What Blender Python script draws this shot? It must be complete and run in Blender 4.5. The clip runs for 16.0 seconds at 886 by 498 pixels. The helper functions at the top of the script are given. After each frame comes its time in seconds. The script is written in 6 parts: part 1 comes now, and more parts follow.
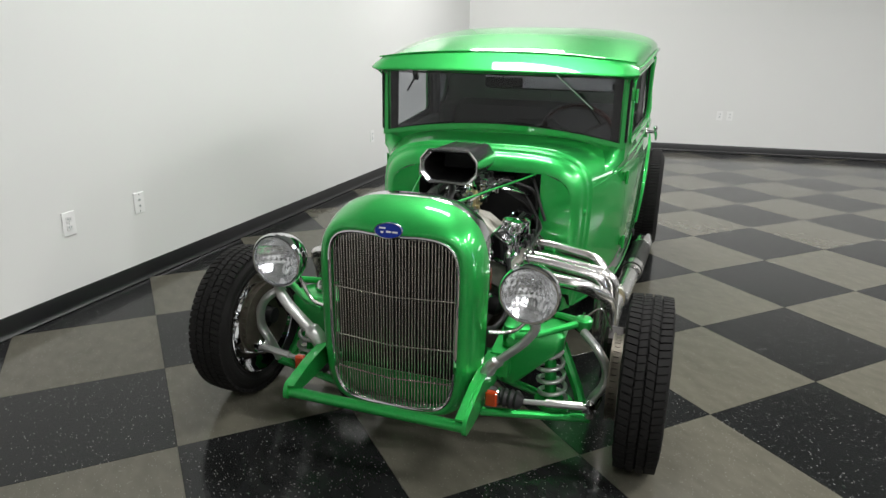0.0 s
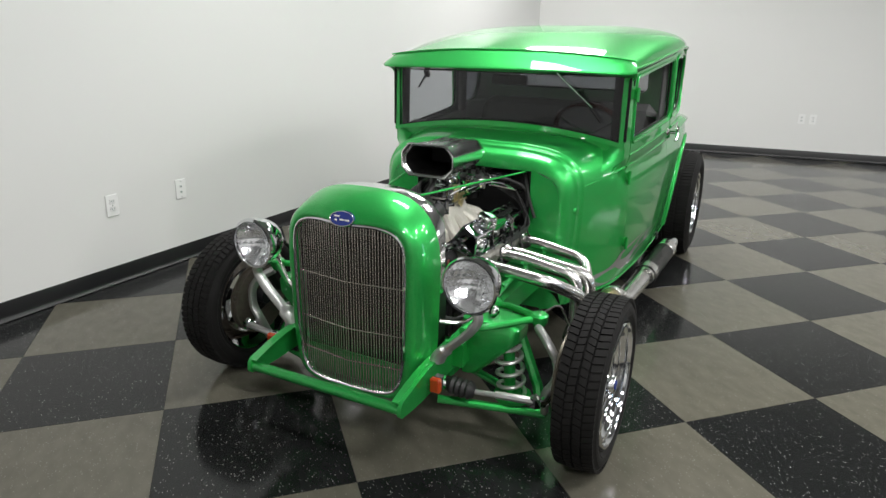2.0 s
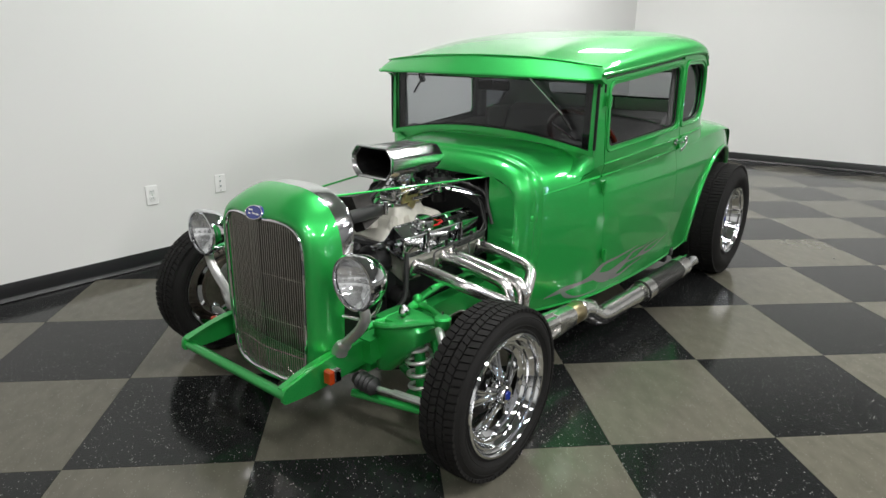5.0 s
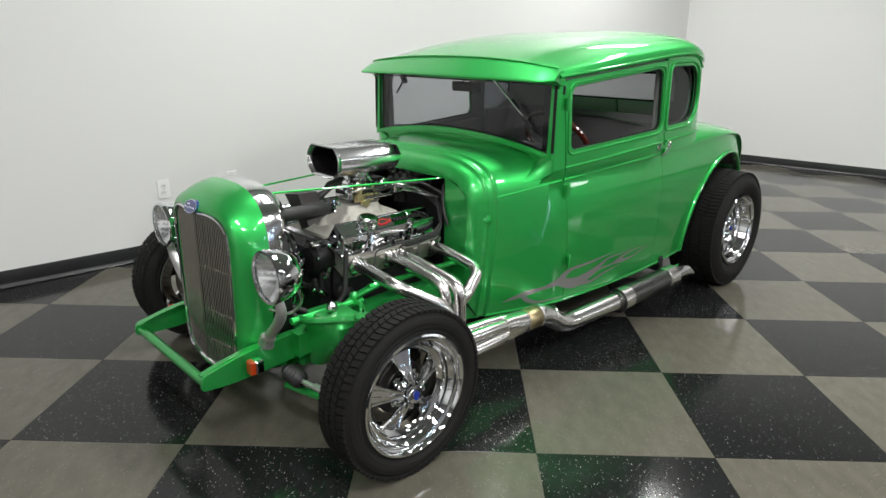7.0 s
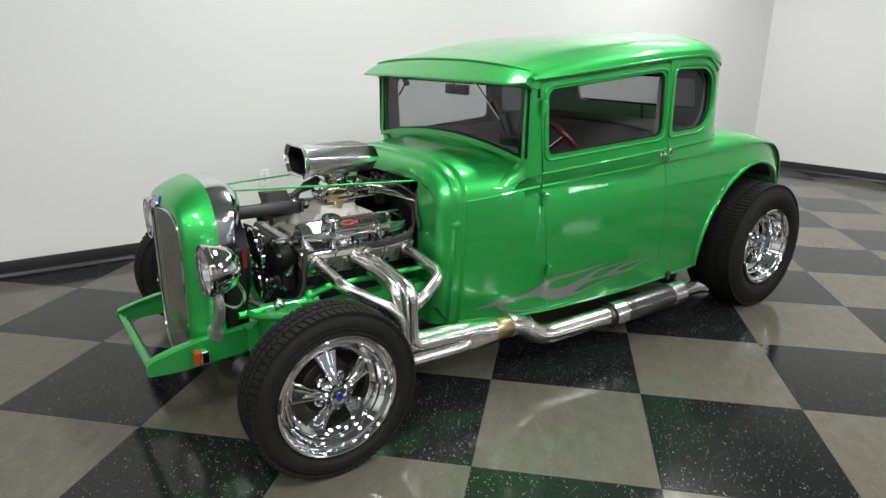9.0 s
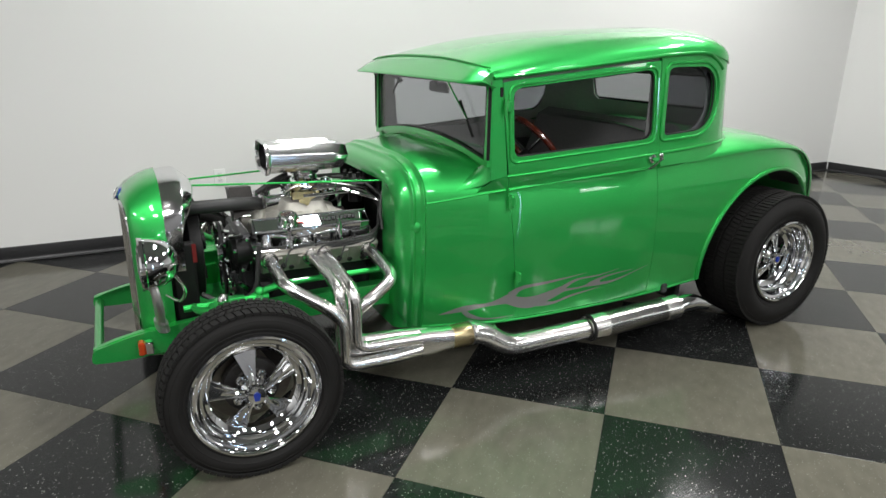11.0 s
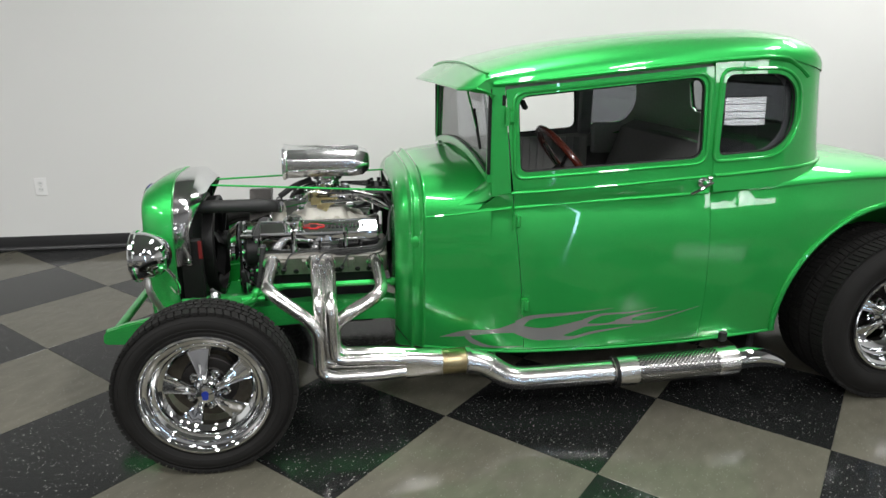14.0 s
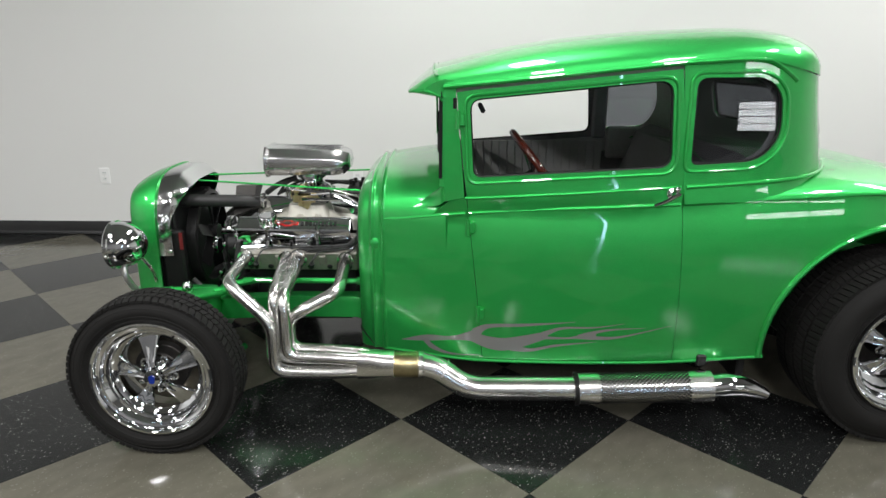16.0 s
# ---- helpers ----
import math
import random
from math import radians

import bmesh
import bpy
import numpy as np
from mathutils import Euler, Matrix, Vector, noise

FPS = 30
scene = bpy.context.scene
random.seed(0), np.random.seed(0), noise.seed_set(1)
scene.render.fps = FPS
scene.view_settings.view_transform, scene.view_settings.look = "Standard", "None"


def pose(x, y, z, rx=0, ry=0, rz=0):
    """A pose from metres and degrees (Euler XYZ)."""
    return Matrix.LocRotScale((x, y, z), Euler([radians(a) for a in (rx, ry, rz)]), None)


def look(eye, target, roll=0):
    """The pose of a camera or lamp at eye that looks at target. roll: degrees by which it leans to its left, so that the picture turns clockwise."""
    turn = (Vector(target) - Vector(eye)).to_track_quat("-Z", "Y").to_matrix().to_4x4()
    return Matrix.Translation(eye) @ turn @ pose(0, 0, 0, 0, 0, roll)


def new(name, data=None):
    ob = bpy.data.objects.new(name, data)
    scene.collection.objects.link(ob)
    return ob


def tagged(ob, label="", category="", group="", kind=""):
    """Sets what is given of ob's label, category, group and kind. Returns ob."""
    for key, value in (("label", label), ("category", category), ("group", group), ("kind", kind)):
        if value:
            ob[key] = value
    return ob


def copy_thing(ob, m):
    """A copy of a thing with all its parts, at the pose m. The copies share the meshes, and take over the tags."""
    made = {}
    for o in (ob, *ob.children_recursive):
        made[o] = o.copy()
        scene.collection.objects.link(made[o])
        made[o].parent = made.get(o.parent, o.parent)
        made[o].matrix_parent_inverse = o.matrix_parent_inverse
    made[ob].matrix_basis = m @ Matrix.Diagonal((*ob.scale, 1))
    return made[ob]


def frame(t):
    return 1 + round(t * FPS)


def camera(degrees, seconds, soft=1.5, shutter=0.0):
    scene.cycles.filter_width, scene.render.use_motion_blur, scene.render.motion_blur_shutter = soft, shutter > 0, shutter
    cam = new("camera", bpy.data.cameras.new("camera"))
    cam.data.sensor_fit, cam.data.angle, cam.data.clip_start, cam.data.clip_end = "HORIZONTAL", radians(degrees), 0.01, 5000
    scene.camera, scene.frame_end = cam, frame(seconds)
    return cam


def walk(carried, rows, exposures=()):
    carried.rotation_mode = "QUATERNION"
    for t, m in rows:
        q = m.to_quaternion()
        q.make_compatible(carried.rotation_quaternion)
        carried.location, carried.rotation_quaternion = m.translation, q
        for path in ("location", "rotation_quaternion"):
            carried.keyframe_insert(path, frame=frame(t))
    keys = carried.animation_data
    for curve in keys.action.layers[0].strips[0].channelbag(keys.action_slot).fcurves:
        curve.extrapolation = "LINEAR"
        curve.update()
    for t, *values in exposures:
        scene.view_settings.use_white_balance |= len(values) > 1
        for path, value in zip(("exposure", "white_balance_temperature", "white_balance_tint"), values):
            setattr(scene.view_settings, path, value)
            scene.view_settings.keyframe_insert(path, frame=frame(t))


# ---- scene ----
cam = camera(68.8, 16.0)
PATH = [
    (0, (0.734, -1.989, 1.313), (0.125, -0.181, 0.712), 1.1),
    (0.5, (0.84, -1.974, 1.31), (0.171, -0.188, 0.708), 1.1),
    (1, (0.943, -1.956, 1.311), (0.218, -0.192, 0.711), 1.1),
    (1.5, (1.055, -1.932, 1.31), (0.265, -0.196, 0.707), 1.0),
    (2, (1.155, -1.889, 1.315), (0.29, -0.191, 0.707), 1.1),
    (2.5, (1.279, -1.827, 1.317), (0.338, -0.167, 0.717), 1.0),
    (3, (1.381, -1.77, 1.321), (0.369, -0.155, 0.716), 1.0),
    (3.5, (1.483, -1.712, 1.319), (0.42, -0.126, 0.724), 0.9),
    (4, (1.587, -1.652, 1.315), (0.475, -0.1, 0.722), 0.9),
    (6.5, (2.079, -1.285, 1.327), (0.744, 0.082, 0.735), 0.8),
    (7, (2.168, -1.189, 1.323), (0.791, 0.135, 0.731), 0.8),
    (7.5, (2.244, -1.086, 1.33), (0.823, 0.189, 0.734), 0.8),
    (8, (2.322, -0.988, 1.325), (0.846, 0.224, 0.732), 0.8),
    (8.5, (2.402, -0.886, 1.328), (0.874, 0.258, 0.732), 0.8),
    (9, (2.474, -0.768, 1.319), (0.906, 0.328, 0.736), 0.7),
    (9.5, (2.54, -0.649, 1.33), (0.931, 0.384, 0.743), 0.6),
    (10, (2.594, -0.527, 1.33), (0.955, 0.455, 0.738), 0.6),
    (12.5, (2.71, 0.058, 1.324), (0.899, 0.678, 0.745), 0.5),
    (13, (2.725, 0.194, 1.305), (0.877, 0.708, 0.739), 0.3),
    (13.5, (2.728, 0.322, 1.316), (0.857, 0.729, 0.739), 0.3),
    (14, (2.73, 0.428, 1.309), (0.84, 0.75, 0.739), 0.4),
    (14.5, (2.732, 0.559, 1.316), (0.832, 0.789, 0.736), 0.4),
    (15, (2.737, 0.686, 1.322), (0.83, 0.835, 0.738), 0.4),
    (15.5, (2.74, 0.821, 1.316), (0.824, 0.894, 0.747), 0.5),
    (16, (2.746, 0.959, 1.323), (0.831, 0.962, 0.747), 0.4),
]

walk(cam, [(t, look(eye, target, roll)) for t, eye, target, roll in PATH])

# ---- light ----
scene.view_settings.exposure = 0.0
world = bpy.data.worlds.new("room_dark")
scene.world = world
world.use_nodes = True
world.node_tree.nodes["Background"].inputs[0].default_value = (0.9, 0.95, 1.0, 1)
world.node_tree.nodes["Background"].inputs[1].default_value = 0.05
LAMP = 63.0          # radiance of the fluorescent troffers
BANK = 10.0         # radiance of the tube bank on its stand


# ---- materials ----
def material(name, color, rough=0.5, metal=0.0, coat=0.0, vary=0.0, scale=20.0, bump=0.0, bscale=200.0, rvary=0.0, spec=0.5, emit=0.0, trans=0.0):
    m = bpy.data.materials.new(name)
    m.use_nodes = True
    nt = m.node_tree
    b = nt.nodes["Principled BSDF"]
    b.inputs["Base Color"].default_value = (*color, 1)
    b.inputs["Roughness"].default_value = rough
    b.inputs["Metallic"].default_value = metal
    b.inputs["Coat Weight"].default_value = coat
    b.inputs["Coat Roughness"].default_value = 0.03
    b.inputs["Specular IOR Level"].default_value = spec
    b.inputs["Transmission Weight"].default_value = trans
    if emit:
        b.inputs["Emission Color"].default_value = (*color, 1)
        b.inputs["Emission Strength"].default_value = emit
    tc = nt.nodes.new("ShaderNodeTexCoord")
    if vary or rvary:
        n1 = nt.nodes.new("ShaderNodeTexNoise")
        n1.inputs["Scale"].default_value, n1.inputs["Detail"].default_value = scale, 6
        nt.links.new(tc.outputs["Object"], n1.inputs["Vector"])
        if vary:
            r = nt.nodes.new("ShaderNodeMapRange")
            r.inputs[3].default_value, r.inputs[4].default_value = 1 - vary, 1 + vary
            nt.links.new(n1.outputs["Fac"], r.inputs[0])
            mix = nt.nodes.new("ShaderNodeVectorMath")
            mix.operation = "SCALE"
            mix.inputs[0].default_value = color
            nt.links.new(r.outputs[0], mix.inputs["Scale"])
            nt.links.new(mix.outputs[0], b.inputs["Base Color"])
        if rvary:
            r2 = nt.nodes.new("ShaderNodeMapRange")
            r2.inputs[3].default_value, r2.inputs[4].default_value = max(rough - rvary, 0.02), rough + rvary
            nt.links.new(n1.outputs["Fac"], r2.inputs[0])
            nt.links.new(r2.outputs[0], b.inputs["Roughness"])
    if bump:
        n2 = nt.nodes.new("ShaderNodeTexNoise")
        n2.inputs["Scale"].default_value, n2.inputs["Detail"].default_value = bscale, 4
        nt.links.new(tc.outputs["Object"], n2.inputs["Vector"])
        bp = nt.nodes.new("ShaderNodeBump")
        bp.inputs["Strength"].default_value, bp.inputs["Distance"].default_value = bump, 0.002
        nt.links.new(n2.outputs["Fac"], bp.inputs["Height"])
        nt.links.new(bp.outputs[0], b.inputs["Normal"])
    return m


def paint_green():
    """Candy green: metal flake under a clear coat."""
    m = material("green_flake_paint", (0.012, 0.36, 0.045), 0.43, 0.70, 1.0, spec=0.2)
    nt = m.node_tree
    b = nt.nodes["Principled BSDF"]
    b.inputs["Coat Roughness"].default_value = 0.012
    b.inputs["Coat IOR"].default_value = 1.5
    tc = nt.nodes["Texture Coordinate"]
    v = nt.nodes.new("ShaderNodeTexVoronoi")
    v.inputs["Scale"].default_value = 1400
    nt.links.new(tc.outputs["Object"], v.inputs["Vector"])
    ramp = nt.nodes.new("ShaderNodeValToRGB")
    ramp.color_ramp.elements[0].color = (0.014, 0.305, 0.053, 1)
    ramp.color_ramp.elements[1].color = (0.049, 0.585, 0.123, 1)
    nt.links.new(v.outputs["Color"], ramp.inputs[0])
    nt.links.new(ramp.outputs[0], b.inputs["Base Color"])
    n = nt.nodes.new("ShaderNodeTexNoise")
    n.inputs["Scale"].default_value = 60
    nt.links.new(tc.outputs["Object"], n.inputs["Vector"])
    bp = nt.nodes.new("ShaderNodeBump")
    bp.inputs["Strength"].default_value, bp.inputs["Distance"].default_value = 0.02, 0.0004
    nt.links.new(n.outputs["Fac"], bp.inputs["Height"])
    nt.links.new(bp.outputs[0], b.inputs["Coat Normal"])
    return m


def tile_material(name, base, chip, chip_amount, cloud):
    """Vinyl tile: clouded base with short streaked chips, waxed."""
    m = material(name, base, 0.16, 0, 0, spec=0.24)
    nt = m.node_tree
    b = nt.nodes["Principled BSDF"]
    tc = nt.nodes["Texture Coordinate"]
    info = nt.nodes.new("ShaderNodeObjectInfo")
    shift = nt.nodes.new("ShaderNodeVectorMath")
    shift.operation = "MULTIPLY_ADD"
    comb = nt.nodes.new("ShaderNodeCombineXYZ")
    nt.links.new(info.outputs["Random"], comb.inputs[0])
    nt.links.new(info.outputs["Random"], comb.inputs[1])
    nt.links.new(comb.outputs[0], shift.inputs[0])
    shift.inputs[1].default_value = (37, 53, 0)
    nt.links.new(tc.outputs["Object"], shift.inputs[2])
    stretch = nt.nodes.new("ShaderNodeMapping")
    stretch.inputs["Scale"].default_value = (1.0, 0.45, 1)
    stretch.inputs["Rotation"].default_value = (0, 0, 0.5)
    nt.links.new(shift.outputs[0], stretch.inputs[0])
    v = nt.nodes.new("ShaderNodeTexVoronoi")
    v.inputs["Scale"].default_value = 250
    nt.links.new(stretch.outputs[0], v.inputs["Vector"])
    sep = nt.nodes.new("ShaderNodeSeparateColor")
    nt.links.new(v.outputs["Color"], sep.inputs[0])
    pick = nt.nodes.new("ShaderNodeMath")
    pick.operation = "GREATER_THAN"
    pick.inputs[1].default_value = 1 - chip_amount
    nt.links.new(sep.outputs[0], pick.inputs[0])
    wob = nt.nodes.new("ShaderNodeTexNoise")
    wob.inputs["Scale"].default_value = 300
    nt.links.new(stretch.outputs[0], wob.inputs["Vector"])
    near = nt.nodes.new("ShaderNodeMath")
    near.operation = "MULTIPLY_ADD"
    nt.links.new(wob.outputs["Fac"], near.inputs[0])
    near.inputs[1].default_value = 0.5
    nt.links.new(v.outputs["Distance"], near.inputs[2])
    size = nt.nodes.new("ShaderNodeMath")
    size.operation = "LESS_THAN"
    nt.links.new(near.outputs[0], size.inputs[0])
    size.inputs[1].default_value = 0.56
    both = nt.nodes.new("ShaderNodeMath")
    both.operation = "MULTIPLY"
    nt.links.new(pick.outputs[0], both.inputs[0])
    nt.links.new(size.outputs[0], both.inputs[1])
    strength = nt.nodes.new("ShaderNodeMath")
    strength.operation = "MULTIPLY"
    nt.links.new(both.outputs[0], strength.inputs[0])
    nt.links.new(sep.outputs[1], strength.inputs[1])
    cl = nt.nodes.new("ShaderNodeTexNoise")
    cl.inputs["Scale"].default_value, cl.inputs["Detail"].default_value = 22, 8
    nt.links.new(stretch.outputs[0], cl.inputs["Vector"])
    ramp = nt.nodes.new("ShaderNodeMapRange")
    ramp.inputs[1].default_value, ramp.inputs[2].default_value = 0.25, 0.75
    ramp.inputs[3].default_value, ramp.inputs[4].default_value = 1 - cloud, 1 + cloud
    nt.links.new(cl.outputs["Fac"], ramp.inputs[0])
    tint = nt.nodes.new("ShaderNodeVectorMath")
    tint.operation = "SCALE"
    tint.inputs[0].default_value = base
    nt.links.new(ramp.outputs[0], tint.inputs["Scale"])
    mix = nt.nodes.new("ShaderNodeMix")
    mix.data_type = "RGBA"
    nt.links.new(strength.outputs[0], mix.inputs["Factor"])
    nt.links.new(tint.outputs[0], mix.inputs["A"])
    mix.inputs["B"].default_value = (*chip, 1)
    nt.links.new(mix.outputs["Result"], b.inputs["Base Color"])
    wear = nt.nodes.new("ShaderNodeTexNoise")
    wear.inputs["Scale"].default_value, wear.inputs["Detail"].default_value = 6, 5
    nt.links.new(shift.outputs[0], wear.inputs["Vector"])
    rr = nt.nodes.new("ShaderNodeMapRange")
    rr.inputs[3].default_value, rr.inputs[4].default_value = 0.09, 0.17
    nt.links.new(wear.outputs["Fac"], rr.inputs[0])
    nt.links.new(rr.outputs[0], b.inputs["Roughness"])
    bp = nt.nodes.new("ShaderNodeBump")
    bp.inputs["Strength"].default_value, bp.inputs["Distance"].default_value = 0.05, 0.002
    nt.links.new(cl.outputs["Fac"], bp.inputs["Height"])
    nt.links.new(bp.outputs[0], b.inputs["Normal"])
    return m


def glass_material(name, tint):
    m = bpy.data.materials.new(name)
    m.use_nodes = True
    nt = m.node_tree
    nt.nodes.clear()
    out = nt.nodes.new("ShaderNodeOutputMaterial")
    mix = nt.nodes.new("ShaderNodeMixShader")
    tr = nt.nodes.new("ShaderNodeBsdfTransparent")
    tr.inputs[0].default_value = (*tint, 1)
    gl = nt.nodes.new("ShaderNodeBsdfGlossy")
    gl.inputs["Roughness"].default_value = 0.01
    lw = nt.nodes.new("ShaderNodeLayerWeight")
    lw.inputs[0].default_value = 0.5
    pw = nt.nodes.new("ShaderNodeMath")
    pw.operation = "POWER"
    pw.inputs[1].default_value = 5.0
    nt.links.new(lw.outputs["Facing"], pw.inputs[0])
    fr = nt.nodes.new("ShaderNodeMath")
    fr.operation = "MULTIPLY_ADD"
    fr.inputs[1].default_value, fr.inputs[2].default_value = 0.95, 0.045
    nt.links.new(pw.outputs[0], fr.inputs[0])
    nt.links.new(fr.outputs[0], mix.inputs[0])
    nt.links.new(tr.outputs[0], mix.inputs[1])
    nt.links.new(gl.outputs[0], mix.inputs[2])
    nt.links.new(mix.outputs[0], out.inputs[0])
    return m


GREEN = paint_green()
WALL = material("white_wall_paint", (0.765, 0.765, 0.75), 0.55, vary=0.015, scale=1.2, bump=0.12, bscale=350)
# grey of the unseen hall side, set dark for the sake of reflections
HALL = material("grey_wall_paint", (0.24, 0.24, 0.245), 0.6, vary=0.03, scale=1.5, bump=0.1, bscale=300)
CEIL = material("ceiling_board", (0.30, 0.30, 0.295), 0.8, vary=0.05, scale=40, bump=0.3, bscale=250)
BASE = material("black_cove_base", (0.012, 0.012, 0.013), 0.35, vary=0.2, scale=8)
DARK = tile_material("charcoal_vinyl", (0.0125, 0.013, 0.013), (0.34, 0.34, 0.325), 0.13, 0.25)
PALE = tile_material("grey_vinyl", (0.109, 0.103, 0.081), (0.21, 0.205, 0.175), 0.17, 0.13)
GROUT = material("tile_joint", (0.02, 0.02, 0.02), 0.7)
CHROME = material("chrome", (0.72, 0.73, 0.75), 0.025, 1.0, rvary=0.012, scale=12)
POLISH = material("polished_aluminium", (0.70, 0.70, 0.71), 0.12, 1.0, rvary=0.06, scale=30, bump=0.05, bscale=90)
STEEL = material("ceramic_coated_steel", (0.80, 0.79, 0.77), 0.22, 1.0, rvary=0.08, scale=24, bump=0.04, bscale=120)
CAST = material("cast_aluminium", (0.30, 0.285, 0.255), 0.42, 0.6, vary=0.35, scale=30, bump=0.35, bscale=260)
ALLOY = material("pale_cast_alloy", (0.56, 0.54, 0.48), 0.45, 0.25, vary=0.2, scale=30, bump=0.3, bscale=260)
GOLD = material("yellow_plated_steel", (0.66, 0.56, 0.30), 0.28, 0.9, vary=0.3, scale=70, bump=0.2, bscale=180)
BRASS = material("gold_gasket", (0.42, 0.35, 0.20), 0.34, 1.0, vary=0.3, scale=60)
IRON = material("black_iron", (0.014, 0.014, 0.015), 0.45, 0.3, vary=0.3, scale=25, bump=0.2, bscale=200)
BLACK = material("black_plastic", (0.008, 0.008, 0.008), 0.45, vary=0.2, scale=40, spec=0.25)
HOSE = material("black_rubber_hose", (0.02, 0.02, 0.02), 0.5, vary=0.2, scale=60, bump=0.1, bscale=400)
RUBBER = material("tyre_rubber", (0.0098, 0.0094, 0.0089), 0.72, vary=0.3, scale=25, rvary=0.1, bump=0.15, bscale=500, spec=0.22)
TINT = glass_material("tinted_glass", (0.64, 0.65, 0.67))
SMOKE = glass_material("smoked_glass", (0.44, 0.45, 0.47))
DEEP = glass_material("dark_rear_glass", (0.58, 0.59, 0.60))
CLEAR = glass_material("clear_lens", (0.97, 0.98, 0.99))
CLOTH = material("grey_cloth", (0.48, 0.48, 0.47), 0.9, vary=0.12, scale=80, bump=0.4, bscale=600)
SEAT = material("dark_grey_seat_cloth", (0.16, 0.16, 0.16), 0.9, vary=0.15, scale=80, bump=0.4, bscale=600)
TRIM = material("dark_interior_trim", (0.21, 0.21, 0.21), 0.7, vary=0.15, scale=30)
WOOD = material("red_brown_wood", (0.07, 0.012, 0.006), 0.2, 0, 0.8, vary=0.35, scale=30)
AMBER = material("amber_lens", (0.36, 0.038, 0.005), 0.15, 0, 0.6, vary=0.15, scale=200, bump=0.4, bscale=300)
BLUE = material("blue_enamel", (0.012, 0.03, 0.24), 0.12, 0, 1.0)
LABEL = material("dark_red_label", (0.13, 0.010, 0.010), 0.4)
RED = material("red_enamel", (0.5, 0.015, 0.015), 0.3)
WHITE = material("white_plastic", (0.86, 0.86, 0.85), 0.3)
SOCKET = material("socket_plastic", (0.76, 0.76, 0.75), 0.35)
SLOT = material("slot_grey", (0.03, 0.12, 0.12), 0.5)
SILVER = material("silver_flame_paint", (0.27, 0.275, 0.27), 0.35, 0.5, 0.9, vary=0.08, scale=300)
DISC = material("worn_iron", (0.045, 0.042, 0.040), 0.45, 0.8, vary=0.3, scale=60)
ROTOR = material("brake_rotor_iron", (0.17, 0.15, 0.12), 0.45, 0.7, vary=0.3, scale=60)
LIGHT = material("fluorescent_diffuser", (0.9, 0.9, 0.89), 0.5, emit=0.6)
# glow of the added strips that the car's side reflects as a streak
STREAK = material("streak_glow", (0.50, 0.74, 1.0), 0.5, emit=22.0)
TUBE = material("fluorescent_tube", (0.97, 0.99, 1.0), 0.5, emit=BANK)
REFLECT = material("lamp_reflector", (0.96, 0.96, 0.97), 0.14, 0.78)
SPRING = material("spring_steel", (0.62, 0.62, 0.61), 0.34, 0.8, vary=0.1, scale=60)
SATIN = material("satin_aluminium", (0.70, 0.70, 0.71), 0.19, 1.0, rvary=0.06, scale=30, bump=0.05, bscale=120)
GRILLE = material("stainless_grille", (0.62, 0.60, 0.56), 0.26, 1.0)


# ---- shape helpers ----
def V(*a):
    return Vector(a)


def spline(pts):
    """Smooth curve through (x, y) pairs."""
    xs = np.array([p[0] for p in pts], float)
    ys = np.array([p[1] for p in pts], float)
    d = np.diff(ys) / np.diff(xs)
    m = np.concatenate(([d[0]], (d[1:] + d[:-1]) / 2, [d[-1]]))

    def f(x):
        x = min(max(x, xs[0]), xs[-1])
        i = min(int(np.searchsorted(xs, x, side="right")) - 1, len(xs) - 2)
        h = xs[i + 1] - xs[i]
        t = (x - xs[i]) / h
        return float((1 + 2 * t) * (1 - t) ** 2 * ys[i] + t * (1 - t) ** 2 * h * m[i] + t * t * (3 - 2 * t) * ys[i + 1] + t * t * (t - 1) * h * m[i + 1])
    return f


def smooth(a, b, x):
    t = min(max((x - a) / (b - a), 0), 1)
    return t * t * (3 - 2 * t)


def round_path(pts, r=0.05, n=6):
    """A polyline with its corners rounded."""
    pts = [Vector(p) for p in pts]
    out = [pts[0]]
    for a, b, c in zip(pts, pts[1:], pts[2:]):
        u, w = (a - b), (c - b)
        k = min(r, u.length * 0.48, w.length * 0.48)
        p, q = b + u.normalized() * k, b + w.normalized() * k
        for i in range(n + 1):
            t = i / n
            out.append(p * (1 - t) ** 2 + b * 2 * t * (1 - t) + q * t * t)
    out.append(pts[-1])
    return out


def round_loop(pts, r, n=5):
    """A closed 2D outline with rounded corners; r may be one number or one a corner."""
    rs = r if isinstance(r, (list, tuple)) else [r] * len(pts)
    out = []
    for i, b in enumerate(pts):
        a, c = Vector(pts[i - 1]), Vector(pts[(i + 1) % len(pts)])
        b = Vector(b)
        u, w = a - b, c - b
        k = min(rs[i], u.length * 0.48, w.length * 0.48)
        p, q = b + u.normalized() * k, b + w.normalized() * k
        for j in range(n + 1):
            t = j / n
            out.append(p * (1 - t) ** 2 + b * 2 * t * (1 - t) + q * t * t)
    return [(p[0], p[1]) for p in out]


